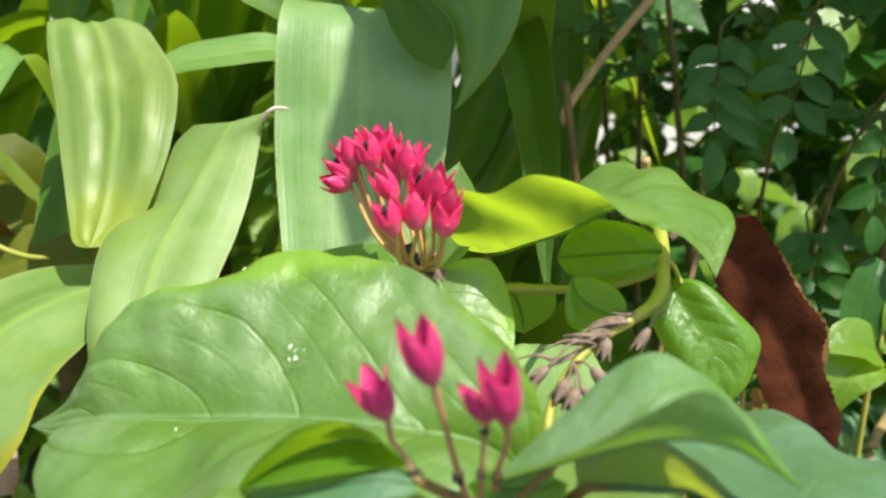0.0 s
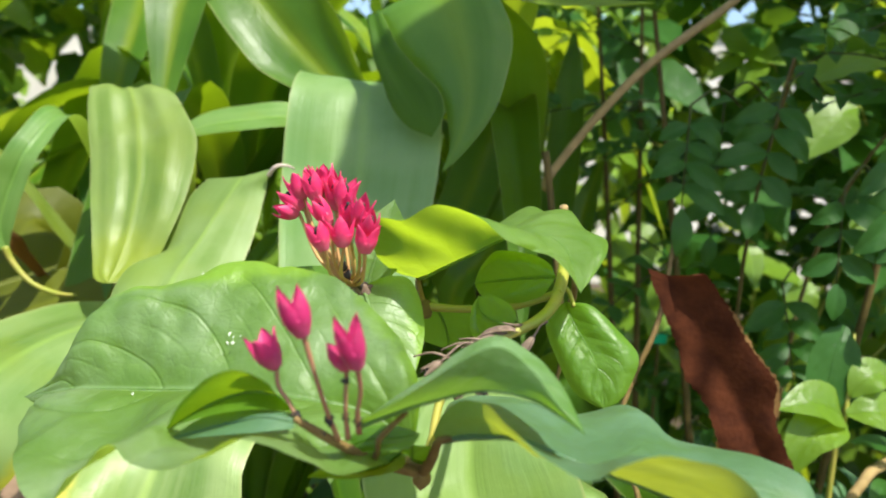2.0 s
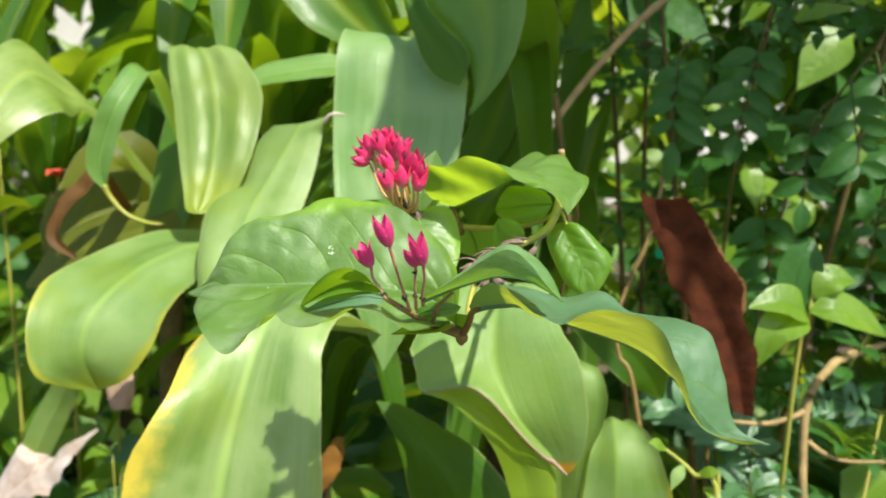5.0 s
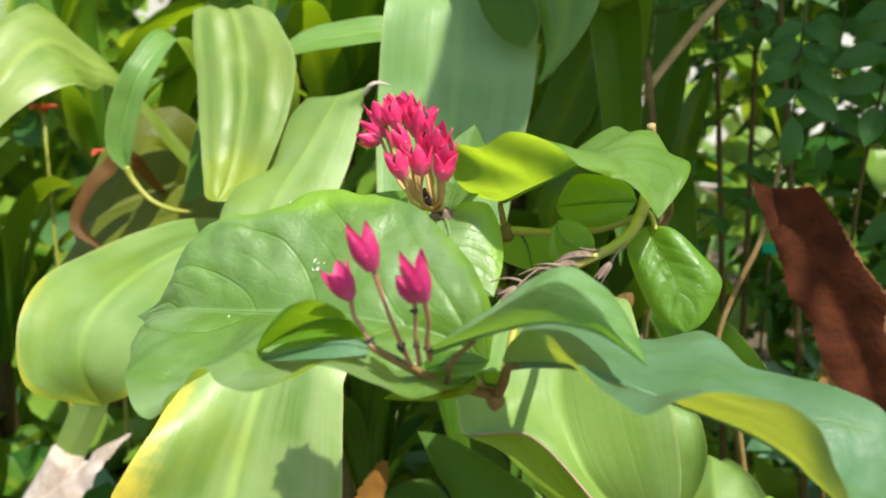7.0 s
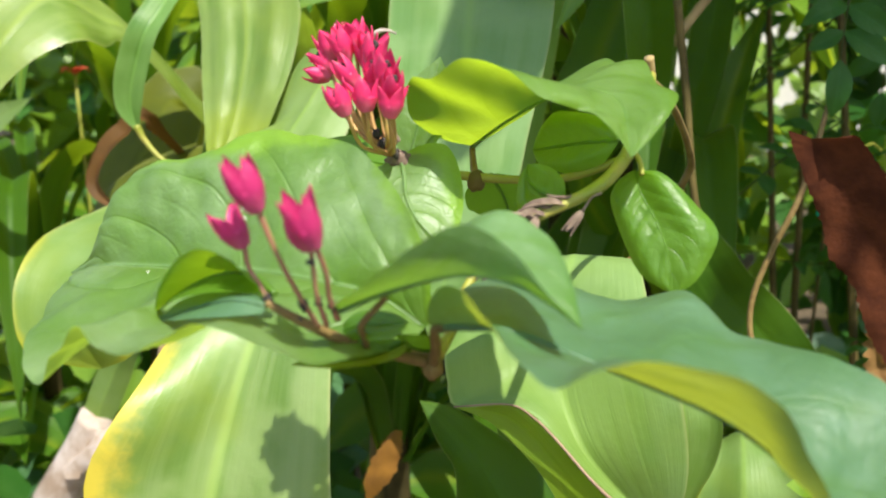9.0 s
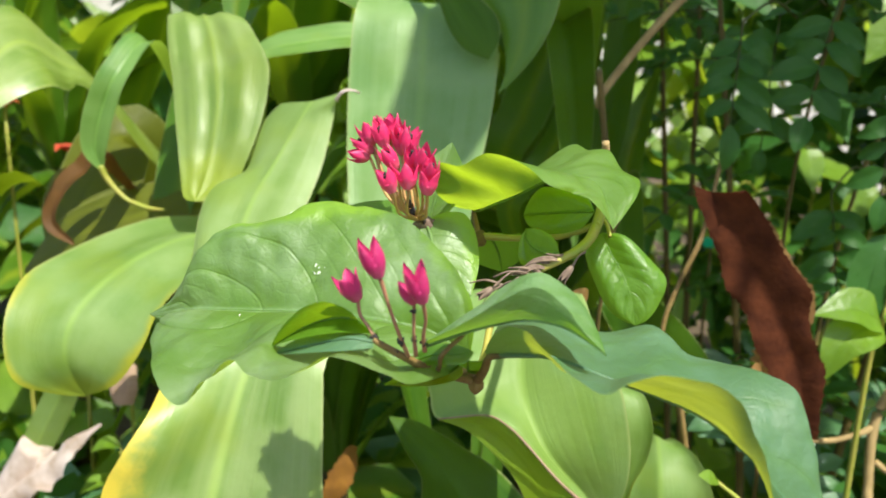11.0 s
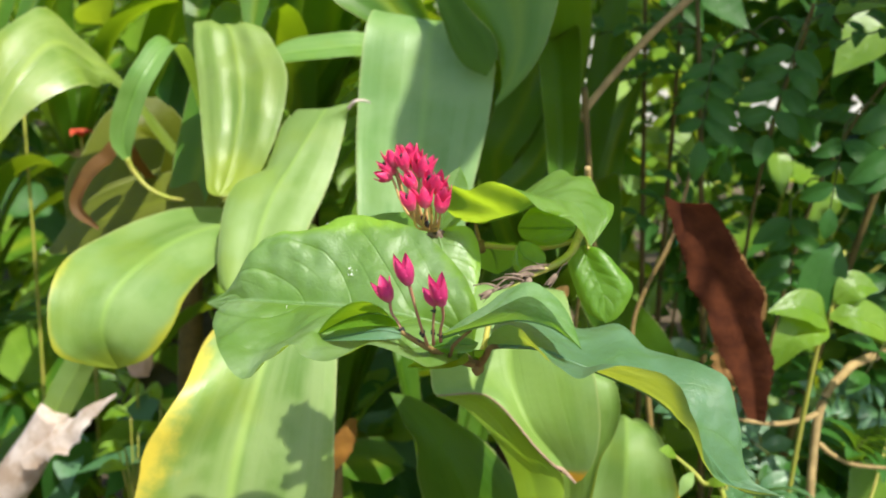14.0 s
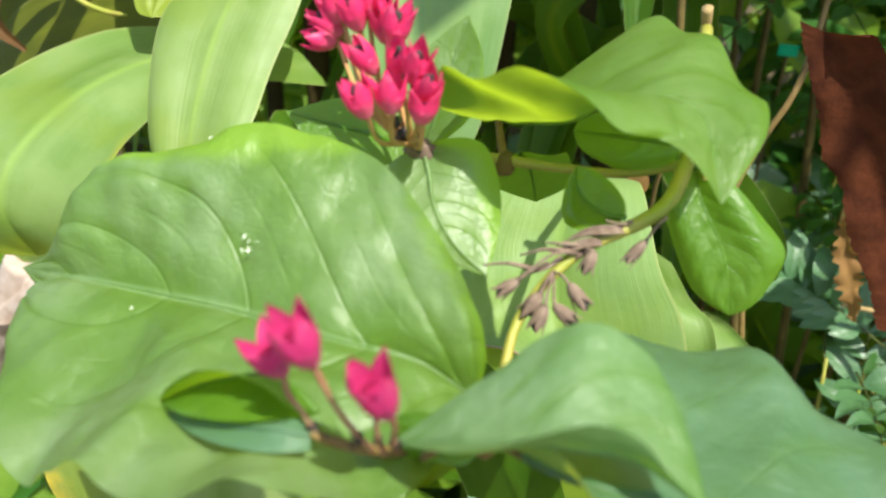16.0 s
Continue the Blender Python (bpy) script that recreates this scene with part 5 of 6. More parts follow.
FANS = [(-0.28, 1.02, 0.98, 13, 0.62, 11, STRAP_BACKLIT), (-0.72, 1.10, 0.92, 14, 0.65, 23, STRAP_BACKLIT), (0.04, 0.98, 0.94, 22, 0.60, 37, STRAP_SHADED), (-0.10, 1.30, 1.10, 12, 0.70, 41, LIME_STRAP), (-0.55, 1.45, 1.15, 13, 0.72, 53, STRAP_BACKLIT), (-0.85, 1.00, 0.62, 11, 0.50, 67, STRAP_SHADED), (0.10, 1.05, 0.70, 18, 0.60, 71, STRAP_SHADED), (-0.16, 0.80, 0.62, 10, 0.42, 83, STRAP_SHADED)]
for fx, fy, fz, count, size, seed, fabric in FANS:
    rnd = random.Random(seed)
    fan = thing("broad_leaf_plant", (fx, fy, 0.0), "strap-leaved plant with arching leaves toned for shade and backlight", "plant", "strap-leaved plants")
    tube(fan, "cane", CANE_SHADED, [(fx, fy, 0.0), (fx + 0.01, fy, fz * 0.5), (fx, fy, fz)], [0.018, 0.016, 0.015], "brown ringed cane", 10)
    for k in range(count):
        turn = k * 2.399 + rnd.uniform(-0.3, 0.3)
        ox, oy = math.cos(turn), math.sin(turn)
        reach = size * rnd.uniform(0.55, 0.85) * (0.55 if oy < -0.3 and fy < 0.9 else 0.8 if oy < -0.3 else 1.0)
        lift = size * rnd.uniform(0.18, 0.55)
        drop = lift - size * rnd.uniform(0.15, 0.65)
        w = rnd.uniform(0.016, 0.029) if fabric is STRAP_SHADED else rnd.uniform(0.028, 0.045)
        fold = 30 if fabric is STRAP_SHADED else 14
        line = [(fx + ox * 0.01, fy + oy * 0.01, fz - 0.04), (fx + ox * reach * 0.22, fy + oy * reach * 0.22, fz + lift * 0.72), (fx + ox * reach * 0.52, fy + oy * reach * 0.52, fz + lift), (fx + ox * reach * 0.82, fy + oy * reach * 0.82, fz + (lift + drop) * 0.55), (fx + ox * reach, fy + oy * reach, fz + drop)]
        if fabric is STRAP_SHADED and line[-1][0] > 0.20 or any(in_clearing(p) for p in smooth_list(line, np.linspace(0.1, 1.0, 10))):
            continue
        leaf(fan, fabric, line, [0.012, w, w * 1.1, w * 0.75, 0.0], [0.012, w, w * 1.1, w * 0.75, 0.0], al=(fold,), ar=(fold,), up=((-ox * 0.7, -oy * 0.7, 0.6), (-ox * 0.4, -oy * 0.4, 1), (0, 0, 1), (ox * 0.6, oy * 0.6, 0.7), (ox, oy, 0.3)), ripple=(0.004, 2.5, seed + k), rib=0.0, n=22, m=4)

# broad leaves behind the flowering shrub, their colour darkened to read as deep shade
shade = thing("broad_leaf_plant", (0.10, 0.92, 0.0), "strap-leaved plant with broad leaves coloured dark for deep shade", "plant", "strap-leaved plants")
tube(shade, "cane", CANE_SHADED, [(0.10, 0.92, 0.0), (0.10, 0.92, 0.4), (0.09, 0.90, 0.80)], [0.018, 0.016, 0.014], "brown ringed cane", 10)
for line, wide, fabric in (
        ([(0.025, 0.800, 0.954), (0.040, 0.800, 1.020), (0.059, 0.820, 1.087), (0.070, 0.860, 1.154), (0.071, 0.920, 1.211)], 0.026, STRAP_BACKLIT),
        ([(0.034, 0.830, 0.910), (0.068, 0.850, 0.978), (0.088, 0.870, 1.045), (0.097, 0.900, 1.111), (0.100, 0.940, 1.187)], 0.020, STRAP_SHADED),
        ([(0.033, 0.780, 0.916), (0.064, 0.790, 0.972), (0.084, 0.810, 1.016), (0.094, 0.850, 1.059)], 0.016, STRAP_BACKLIT),
        ([(0.098, 0.930, 0.875), (0.116, 0.940, 0.957), (0.129, 0.960, 1.050), (0.134, 0.990, 1.150), (0.134, 1.020, 1.223)], 0.022, STRAP_SHADED),
        ([(0.142, 0.950, 0.867), (0.146, 0.970, 0.933), (0.158, 1.000, 1.006), (0.178, 1.030, 1.073)], 0.018, STRAP_BACKLIT),
        ([(0.135, 0.700, 0.878), (0.168, 0.685, 0.848), (0.199, 0.680, 0.819), (0.221, 0.680, 0.794), (0.237, 0.685, 0.769)], 0.026, STRAP_SHADED)):
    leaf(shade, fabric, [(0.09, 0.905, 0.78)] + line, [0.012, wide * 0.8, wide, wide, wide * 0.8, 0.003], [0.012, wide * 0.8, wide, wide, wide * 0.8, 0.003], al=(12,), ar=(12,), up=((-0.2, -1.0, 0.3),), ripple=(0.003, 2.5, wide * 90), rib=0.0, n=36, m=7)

# ---- dead leaves and bare sticks ----
def ragged(values, seed, amount):
    rnd = random.Random(seed)
    out = []
    for k in range(36):
        x = k / 35 * (len(values) - 1)
        i = min(int(x), len(values) - 2)
        out.append((values[i] + (values[i + 1] - values[i]) * (x - i)) * (1 + rnd.uniform(-amount, amount)))
    return out


stick = thing("bare_branch", (0.26, 0.74, 0.0), "thin bare brown branch with a broken stub", "branch")
tube(stick, "stem", BARK_DARK, [(0.26, 0.74, 0.0), (0.25, 0.73, 0.5), (0.204, 0.700, 0.794), (0.165, 0.686, 0.866), (0.140, 0.680, 0.915), (0.126, 0.680, 1.001), (0.115, 0.677, 1.067)], [0.006, 0.005, 0.0032, 0.0028, 0.0028, 0.0029, 0.0031], "brown upright stem", 10)
tube(stick, "side_branch", BARK_PALE, [(0.117, 0.690, 1.036), (0.120, 0.705, 1.049), (0.159, 0.735, 1.104), (0.205, 0.770, 1.156), (0.273, 0.820, 1.215), (0.316, 0.860, 1.259)], [0.0030, 0.0036, 0.0038, 0.0040, 0.004, 0.003], "smooth tan-brown side branch", 10)
thin = thing("bare_branch", (0.25, 0.62, 0.0), "thin upright tan stem", "branch")
tube(thin, "stem", STEM_BROWN, [(0.25, 0.62, 0.0), (0.25, 0.61, 0.5), (0.205, 0.60, 0.79), (0.187, 0.605, 0.835), (0.183, 0.610, 0.868), (0.193, 0.615, 0.905), (0.208, 0.625, 0.945), (0.226, 0.70, 1.01)], [0.004, 0.0032, 0.0022, 0.0020, 0.0020, 0.0021, 0.0021, 0.0016], "tan-brown stem", 8)
dead = thing("dead_leaf", (0.245, 0.60, 0.93), "hanging dead rust-brown leaf with ragged edges", "leaf")
draped_leaf(dead, RUST, [(0.207, 0.59, 0.981), (0.227, 0.588, 0.95), (0.247, 0.59, 0.916), (0.268, 0.594, 0.882), (0.286, 0.598, 0.841), (0.3, 0.603, 0.789)],
            [(0.226, 0.575, 0.984), (0.231, 0.575, 0.984), (0.247, 0.577, 0.964), (0.259, 0.58, 0.945), (0.268, 0.58, 0.932), (0.284, 0.583, 0.913), (0.287, 0.588, 0.886), (0.303, 0.592, 0.85), (0.305, 0.596, 0.817), (0.307, 0.6, 0.789)],
            [(0.193, 0.593, 0.985), (0.197, 0.592, 0.976), (0.205, 0.59, 0.957), (0.216, 0.59, 0.933), (0.225, 0.59, 0.909), (0.24, 0.59, 0.89), (0.253, 0.592, 0.859), (0.273, 0.595, 0.829), (0.29, 0.6, 0.792)],
            name="blade", bl=(0, 0.001, 0.001, 0), br=(0, 0.001, 0.001, 0), ripple=(0.0015, 5.0, 1.0), fray=(0.0011, 3), n=110, m=8, rib=0.0)
draped_leaf(dead, TAN, [(0.247, 0.579, 0.964), (0.259, 0.582, 0.945), (0.268, 0.582, 0.931), (0.284, 0.585, 0.913), (0.288, 0.59, 0.886)],
            [(0.249, 0.579, 0.964), (0.261, 0.582, 0.945), (0.27, 0.582, 0.931), (0.286, 0.585, 0.913), (0.29, 0.59, 0.886)],
            [(0.245, 0.579, 0.964), (0.257, 0.582, 0.945), (0.266, 0.582, 0.931), (0.282, 0.585, 0.912), (0.285, 0.59, 0.885)],
            label="tan frayed rim", name="rim", fray=(0.0014, 8), n=70, m=2, rib=0.0)
tube(dead, "stalk", RUST, [(0.206, 0.592, 0.965), (0.210, 0.612, 0.966), (0.213, 0.642, 0.957)], [0.002, 0.0016, 0.0014])
fallen = thing("fallen_stick", (-1.40, 1.10, 0.0), "fallen dry tan stick leaning in the undergrowth", "branch")
tube(fallen, "stem", BARK_PALE, [(-1.47, 1.10, -0.01), (-1.347, 1.09, 0.065), (-1.188, 1.09, 0.165), (-1.036, 1.10, 0.265), (-0.90, 1.12, 0.355)], [0.024, 0.023, 0.021, 0.019, 0.012], "dry peeling stem", 10)
scrap = thing("dead_leaf", (0.28, 0.63, 0.80), "crumpled tan dead leaf behind the brown one", "leaf")
leaf(scrap, TAN, [(0.262, 0.640, 0.850), (0.268, 0.640, 0.825), (0.278, 0.636, 0.800), (0.286, 0.632, 0.776)], ragged([0.004, 0.008, 0.007, 0.003], 7, 0.5), ragged([0.004, 0.008, 0.009, 0.003], 9, 0.5), al=(50, 10, 50), ar=(-40, 20, -40), ripple=(0.003, 4.0, 0.5), up=((-0.2, -1, 0.3),), name="blade", rib=0.0, n=40, m=6)
stump = thing("dead_cane", (-0.66, 0.75, 0.0), "bleached dead cane with peeling papery sheath", "branch")
tube(stump, "cane", STRAW, [(-0.66, 0.75, 0.0), (-0.64, 0.74, 0.30), (-0.595, 0.735, 0.46), (-0.558, 0.732, 0.522), (-0.527, 0.732, 0.573), (-0.503, 0.732, 0.617)], [0.030, 0.030, 0.028, 0.026, 0.022, 0.019], "bleached fibrous cane", 12)
leaf(stump, STRAW, [(-0.535, 0.705, 0.555), (-0.500, 0.705, 0.585), (-0.470, 0.706, 0.607), (-0.439, 0.708, 0.638), (-0.403, 0.712, 0.663)], ragged([0.012, 0.022, 0.020, 0.010, 0.002], 11, 0.25), ragged([0.012, 0.024, 0.022, 0.010, 0.002], 13, 0.25), al=(-20,), ar=(-30,), up=((-0.3, -0.7, 0.6),), name="sheath", ripple=(0.004, 3.0, 1.0), rib=0.0, n=44, m=8)
leaf(stump, STRAP_SOFT, [(-0.510, 0.730, 0.600), (-0.485, 0.730, 0.648), (-0.461, 0.728, 0.690), (-0.430, 0.715, 0.735), (-0.395, 0.700, 0.765)], [0.018, 0.020, 0.018, 0.014, 0.003], [0.018, 0.020, 0.018, 0.014, 0.003], al=(-20,), ar=(-20,), up=((0.46, -0.73, 0.36),), name="sheath", rib=0.0)
draped_leaf(stump, SHEATH, [(-0.364, 0.700, 0.746), (-0.363, 0.692, 0.728), (-0.363, 0.690, 0.714), (-0.364, 0.690, 0.699)],
            [(-0.348, 0.700, 0.744), (-0.344, 0.696, 0.728), (-0.345, 0.695, 0.714), (-0.350, 0.695, 0.700)],
            [(-0.378, 0.700, 0.740), (-0.379, 0.696, 0.726), (-0.378, 0.695, 0.712), (-0.374, 0.695, 0.698)],
            label="pinkish dry sheath", name="sheath", bl=(0, 0.004, 0.004, 0), br=(0, 0.004, 0.004, 0), fray=(0.0012, 4), n=40, m=6, rib=0.0)

seedling = thing("seedling", (-0.42, 0.80, 0.0), "low seedling with small lime green leaves in the sun", "plant")
rnd = random.Random(19)
for k in range(16):
    x, y, z = -0.455 + 0.012 * k + rnd.uniform(-0.02, 0.02), 0.79 + rnd.uniform(-0.04, 0.04), 0.600 + rnd.uniform(-0.09, 0.05)
    turn = rnd.uniform(0, 6.28)
    dx, dy = 0.034 * math.cos(turn), 0.034 * math.sin(turn) - 0.012
    tube(seedling, "stem", STEM_GREEN, [(-0.42, 0.80, 0.0), ((x - 0.42) / 2, 0.80, 0.36), (x, y, z)], [0.003, 0.0022, 0.001], "", 5)
    leaf(seedling, LIME_LEAF, [(x, y, z), (x + dx * 0.5, y + dy * 0.5, z + 0.006), (x + dx, y + dy, z - 0.006)], [0.001, 0.011, 0.0], [0.001, 0.011, 0.0], al=(10,), ar=(10,), up=((0, -0.4, 0.9),), rib=0.0, n=14, m=4)


# ---- shrub with paired leaflets ----
def leaflet_mesh(name, length, half, material, bend=0.12):
    grid, uv = blade([(0, 0, 0), (0, length * 0.35, length * bend), (0, length * 0.7, length * bend), (0, length, 0)], [0.0005, half * 0.72, half, half * 0.9, half * 0.55, 0.0], [0.0005, half * 0.72, half, half * 0.9, half * 0.55, 0.0], al=(14,), ar=(14,), n=10, m=3)
    return grid_mesh(name, grid, uv, material)


LEAFLETS = {m: [leaflet_mesh("leaflet", 0.040, 0.0090, m), leaflet_mesh("leaflet", 0.034, 0.0085, m, 0.22), leaflet_mesh("leaflet", 0.027, 0.0075, m, 0.05)] for m in (DARK_LEAF, BLUE_LEAF, LIME_LEAF)}


def pinnate_leaf(parent, root, way, length, pairs, material, rnd, face=(0, -0.6, 0.8), big_leaf=1.0):
    """A stalk with paired leaflets; way is the direction of the stalk, face the way its upper side looks."""
    root, way = Vector(root), Vector(way).normalized()
    side = way.cross(Vector(face)).normalized()
    nor = side.cross(way)
    pts = [tuple(root + way * length * s - Vector((0, 0, 1)) * length * 0.18 * s * s) for s in (0, 0.35, 0.7, 1.0)]
    rachis = part("leaf_stalk", tube_mesh("leaf_stalk", pts, [0.0012, 0.001, 0.0008, 0.0006], STEM_SHADED, 5, 8), parent)
    kinds = LEAFLETS[material]
    for k in range(pairs + 1):
        s = 0.22 + 0.78 * k / pairs
        spot = root + way * length * s - Vector((0, 0, 1)) * length * 0.18 * s * s
        for sgn in ((-1, 1) if k < pairs else (0,)):
            out = (side * sgn * 0.85 + way * (0.55 if sgn else 1.0) + nor * rnd.uniform(-0.15, 0.25)).normalized()
            z = (nor + side * rnd.uniform(-0.3, 0.3)).normalized()
            x = out.cross(z).normalized()
            z = x.cross(out)
            m = Matrix(((x.x, out.x, z.x, spot.x), (x.y, out.y, z.y, spot.y), (x.z, out.z, z.z, spot.z), (0, 0, 0, 1)))
            ob = new("leaflet", rnd.choice(kinds))
            ob.parent = rachis
            ob.matrix_basis = m @ Matrix.Scale(rnd.uniform(0.8, 1.15) * big_leaf, 4)


rnd = random.Random(5)
for sx, sy, top, count, seed in ((0.36, 0.92, 1.45, 16, 1), (0.62, 0.98, 1.50, 22, 2), (0.27, 1.10, 1.40, 12, 3), (0.85, 1.15, 1.5, 18, 4)):
    rnd = random.Random(seed)
    bush = thing("leaflet_shrub", (sx, sy, 0.0), "dark green shrub with paired oval leaflets in shade", "shrub", "leaflet shrubs")
    stems = []
    for k in range(2):
        lean = (rnd.uniform(-0.16, 0.16), rnd.uniform(-0.16, 0.06))
        line = [(sx, sy, 0.0), (sx + lean[0] * 0.4, sy + lean[1] * 0.4, top * 0.4), (sx + lean[0], sy + lean[1], top * 0.75), (sx + lean[0] * 1.5, sy + lean[1] * 1.5, top)]
        tube(bush, "stem", BARK_DARK, line, [0.006, 0.005, 0.0032, 0.0015], "", 7)
        stems.append(line)
    for k in range(count):
        line = stems[k % 2]
        s = rnd.uniform(0.42, 1.0)
        spot = smooth_list(line, np.array([s]))[0]
        turn = rnd.uniform(0, 2 * math.pi)
        way = (math.cos(turn), math.sin(turn) - 0.35, rnd.uniform(-0.7, 0.35))
        size, pairs = rnd.uniform(0.13, 0.20), rnd.randint(4, 6)
        if any(in_clearing(Vector(spot) + Vector(way).normalized() * size * f) for f in (0.3, 0.6, 0.9)):
            continue
        pinnate_leaf(bush, spot, way, size, pairs, DARK_LEAF, rnd, (0, -0.5, 0.85))
near = thing("leaflet_shrub", (0.30, 0.80, 0.0), "shrub with hanging stalks of paired oval leaflets", "shrub", "leaflet shrubs")
rnd = random.Random(31)
for root, tip, pairs in (((0.230, 0.700, 1.111), (0.226, 0.680, 1.040), 4), ((0.312, 0.74, 1.133), (0.292, 0.72, 1.050), 4), ((0.355, 0.70, 1.050), (0.352, 0.69, 0.985), 3), ((0.385, 0.70, 1.090), (0.402, 0.69, 1.005), 4), ((0.275, 0.80, 1.130), (0.268, 0.78, 1.02), 4), ((0.43, 0.78, 1.12), (0.45, 0.75, 1.02), 4), ((0.46, 0.80, 0.98), (0.44, 0.76, 0.89), 4), ((0.34, 0.80, 0.96), (0.35, 0.77, 0.88), 4)):
    a, b = Vector(root), Vector(tip)
    if root[0] in (0.312, 0.43):
        tube(near, "stem", BARK_DARK, [(0.30, 0.80, 0.0), (0.31 + 0.2 * (root[0] - 0.31), 0.82, 0.5), ((root[0] + 0.31) / 2, 0.84, 0.95), (root[0] + 0.01, root[1] + 0.02, root[2] + 0.015), root], [0.003, 0.0026, 0.002, 0.0014, 0.001], "", 6)
    tube(near, "twig", STEM_SHADED, [(root[0] + 0.06, root[1] + 0.10, root[2] + 0.01), (root[0] + 0.03, root[1] + 0.05, root[2] + 0.02), root], [0.0016, 0.0013, 0.001], "", 6)
    pinnate_leaf(near, a, (b - a), (b - a).length, pairs, DARK_LEAF, rnd, (0, -0.9, 0.4), 1.15)
low = thing("leaflet_shrub", (0.36, 0.72, 0.0), "low shrub with small bluish green paired leaflets", "shrub", "leaflet shrubs")
rnd = random.Random(9)
for k in range(5):
    ex, ey, ez = (rnd.uniform(0.28, 0.38), rnd.uniform(0.66, 0.74), rnd.uniform(0.60, 0.70)) if k < 3 else (rnd.uniform(0.36, 0.56), rnd.uniform(0.84, 0.92), rnd.uniform(0.62, 0.72))
    tube(low, "stem", STEM_GREEN, [(0.36, 0.72, 0.0), (0.36 + (ex - 0.36) * 0.4, 0.72, 0.35), (ex, ey, ez)], [0.004, 0.003, 0.0015], "", 6)
    for j in range(3):
        turn = rnd.uniform(0, 2 * math.pi)
        pinnate_leaf(low, (ex + rnd.uniform(-0.02, 0.02), ey, ez - 0.03 * j + 0.03), (math.cos(turn), math.sin(turn) - 0.4, rnd.uniform(-0.1, 0.6)), rnd.uniform(0.11, 0.16), rnd.randint(4, 6), (BLUE_LEAF, BLUE_LEAF, DARK_LEAF)[j % 3], rnd, (0, -0.6, 0.8), 1.25)

corner = thing("sunlit_shrub", (0.62, 1.10, 0.0), "tall shrub with large pale lime leaves", "shrub")
tube(corner, "stem", BARK_DARK, [(0.62, 1.10, 0.0), (0.60, 1.08, 0.6), (0.56, 1.04, 1.10), (0.53, 1.0, 1.30)], [0.009, 0.008, 0.006, 0.003], "", 8)
for x, y, z, dx, dz in ((0.510, 0.98, 1.205, -0.13, -0.045), (0.530, 1.00, 1.240, -0.10, 0.02), (0.540, 0.98, 1.060, -0.10, -0.05), (0.560, 1.00, 0.985, 0.08, -0.06), (0.55, 1.02, 1.20, 0.10, -0.03)):
    tube(corner, "twig", STEM_GREEN, [(0.56, 1.04, z - 0.02), (x + 0.01, y + 0.02, z), (x, y, z)], [0.003, 0.002, 0.0015], "", 6)
    leaf(corner, LIME_LEAF, [(x, y, z), (x + dx * 0.35, y - 0.02, z + dz * 0.3 + 0.012), (x + dx * 0.7, y - 0.035, z + dz * 0.7 + 0.010), (x + dx, y - 0.04, z + dz)], [0.003, 0.024, 0.028, 0.018, 0.0], [0.003, 0.024, 0.028, 0.018, 0.0], al=(10,), ar=(10,), up=((0.1, -0.7, 0.7),), rib=0.0, quilt=(0.0006, 6.0, 0.3), n=26, m=6)
lime = thing("sunlit_shrub", (0.42, 1.42, 0.0), "shrub with broad lime green leaves catching the sun", "shrub")
rnd = random.Random(77)
for x, y, z, size in ((0.266, 1.338, 0.957, 0.065), (0.140, 1.351, 0.996, 0.058), (0.305, 1.325, 0.878, 0.065), (0.431, 1.338, 0.937, 0.058), (0.523, 1.298, 1.148, 0.098), (0.173, 1.430, 1.168, 0.065), (0.523, 1.364, 0.878, 0.065), (0.253, 1.391, 1.095, 0.058), (0.365, 1.404, 1.049, 0.052), (0.616, 1.364, 0.983, 0.065), (0.220, 1.364, 0.838, 0.065), (0.312, 1.444, 1.221, 0.065), (0.431, 1.417, 1.234, 0.065), (0.721, 1.430, 1.102, 0.078), (0.800, 1.430, 0.917, 0.078), (0.391, 1.364, 0.812, 0.065)):
    turn = rnd.uniform(-2.6, -0.5)
    way = Vector((math.cos(turn), -0.25, -0.55)).normalized() * size
    root = Vector((x, y, z)) - way * 0.5
    if size > 0.07:
        tube(lime, "stem", STEM_GREEN, [(0.42, 1.42, 0.0), (0.42 + 0.25 * (x - 0.42), 1.45, 0.55), (0.42 + 0.7 * (x - 0.42), 1.46, z - 0.12), tuple(root)], [0.004, 0.003, 0.002, 0.001], "", 6)
    tube(lime, "twig", STEM_GREEN, [(root.x + 0.05, root.y + 0.09, root.z - 0.03), (root.x + 0.02, root.y + 0.04, root.z), tuple(root)], [0.002, 0.0015, 0.001], "", 5)
    leaf(lime, LIME_LEAF, [tuple(root), tuple(root + way * 0.35 + Vector((0, 0, 0.1 * size))), tuple(root + way * 0.7), tuple(root + way * 1.15 - Vector((0, 0, 0.2 * size)))], [0.002, size * 0.36, size * 0.34, 0.0], [0.002, size * 0.36, size * 0.34, 0.0], al=(10,), ar=(10,), up=((rnd.uniform(-0.3, 0.5), -0.6, 0.7),), rib=0.0, n=18, m=5)

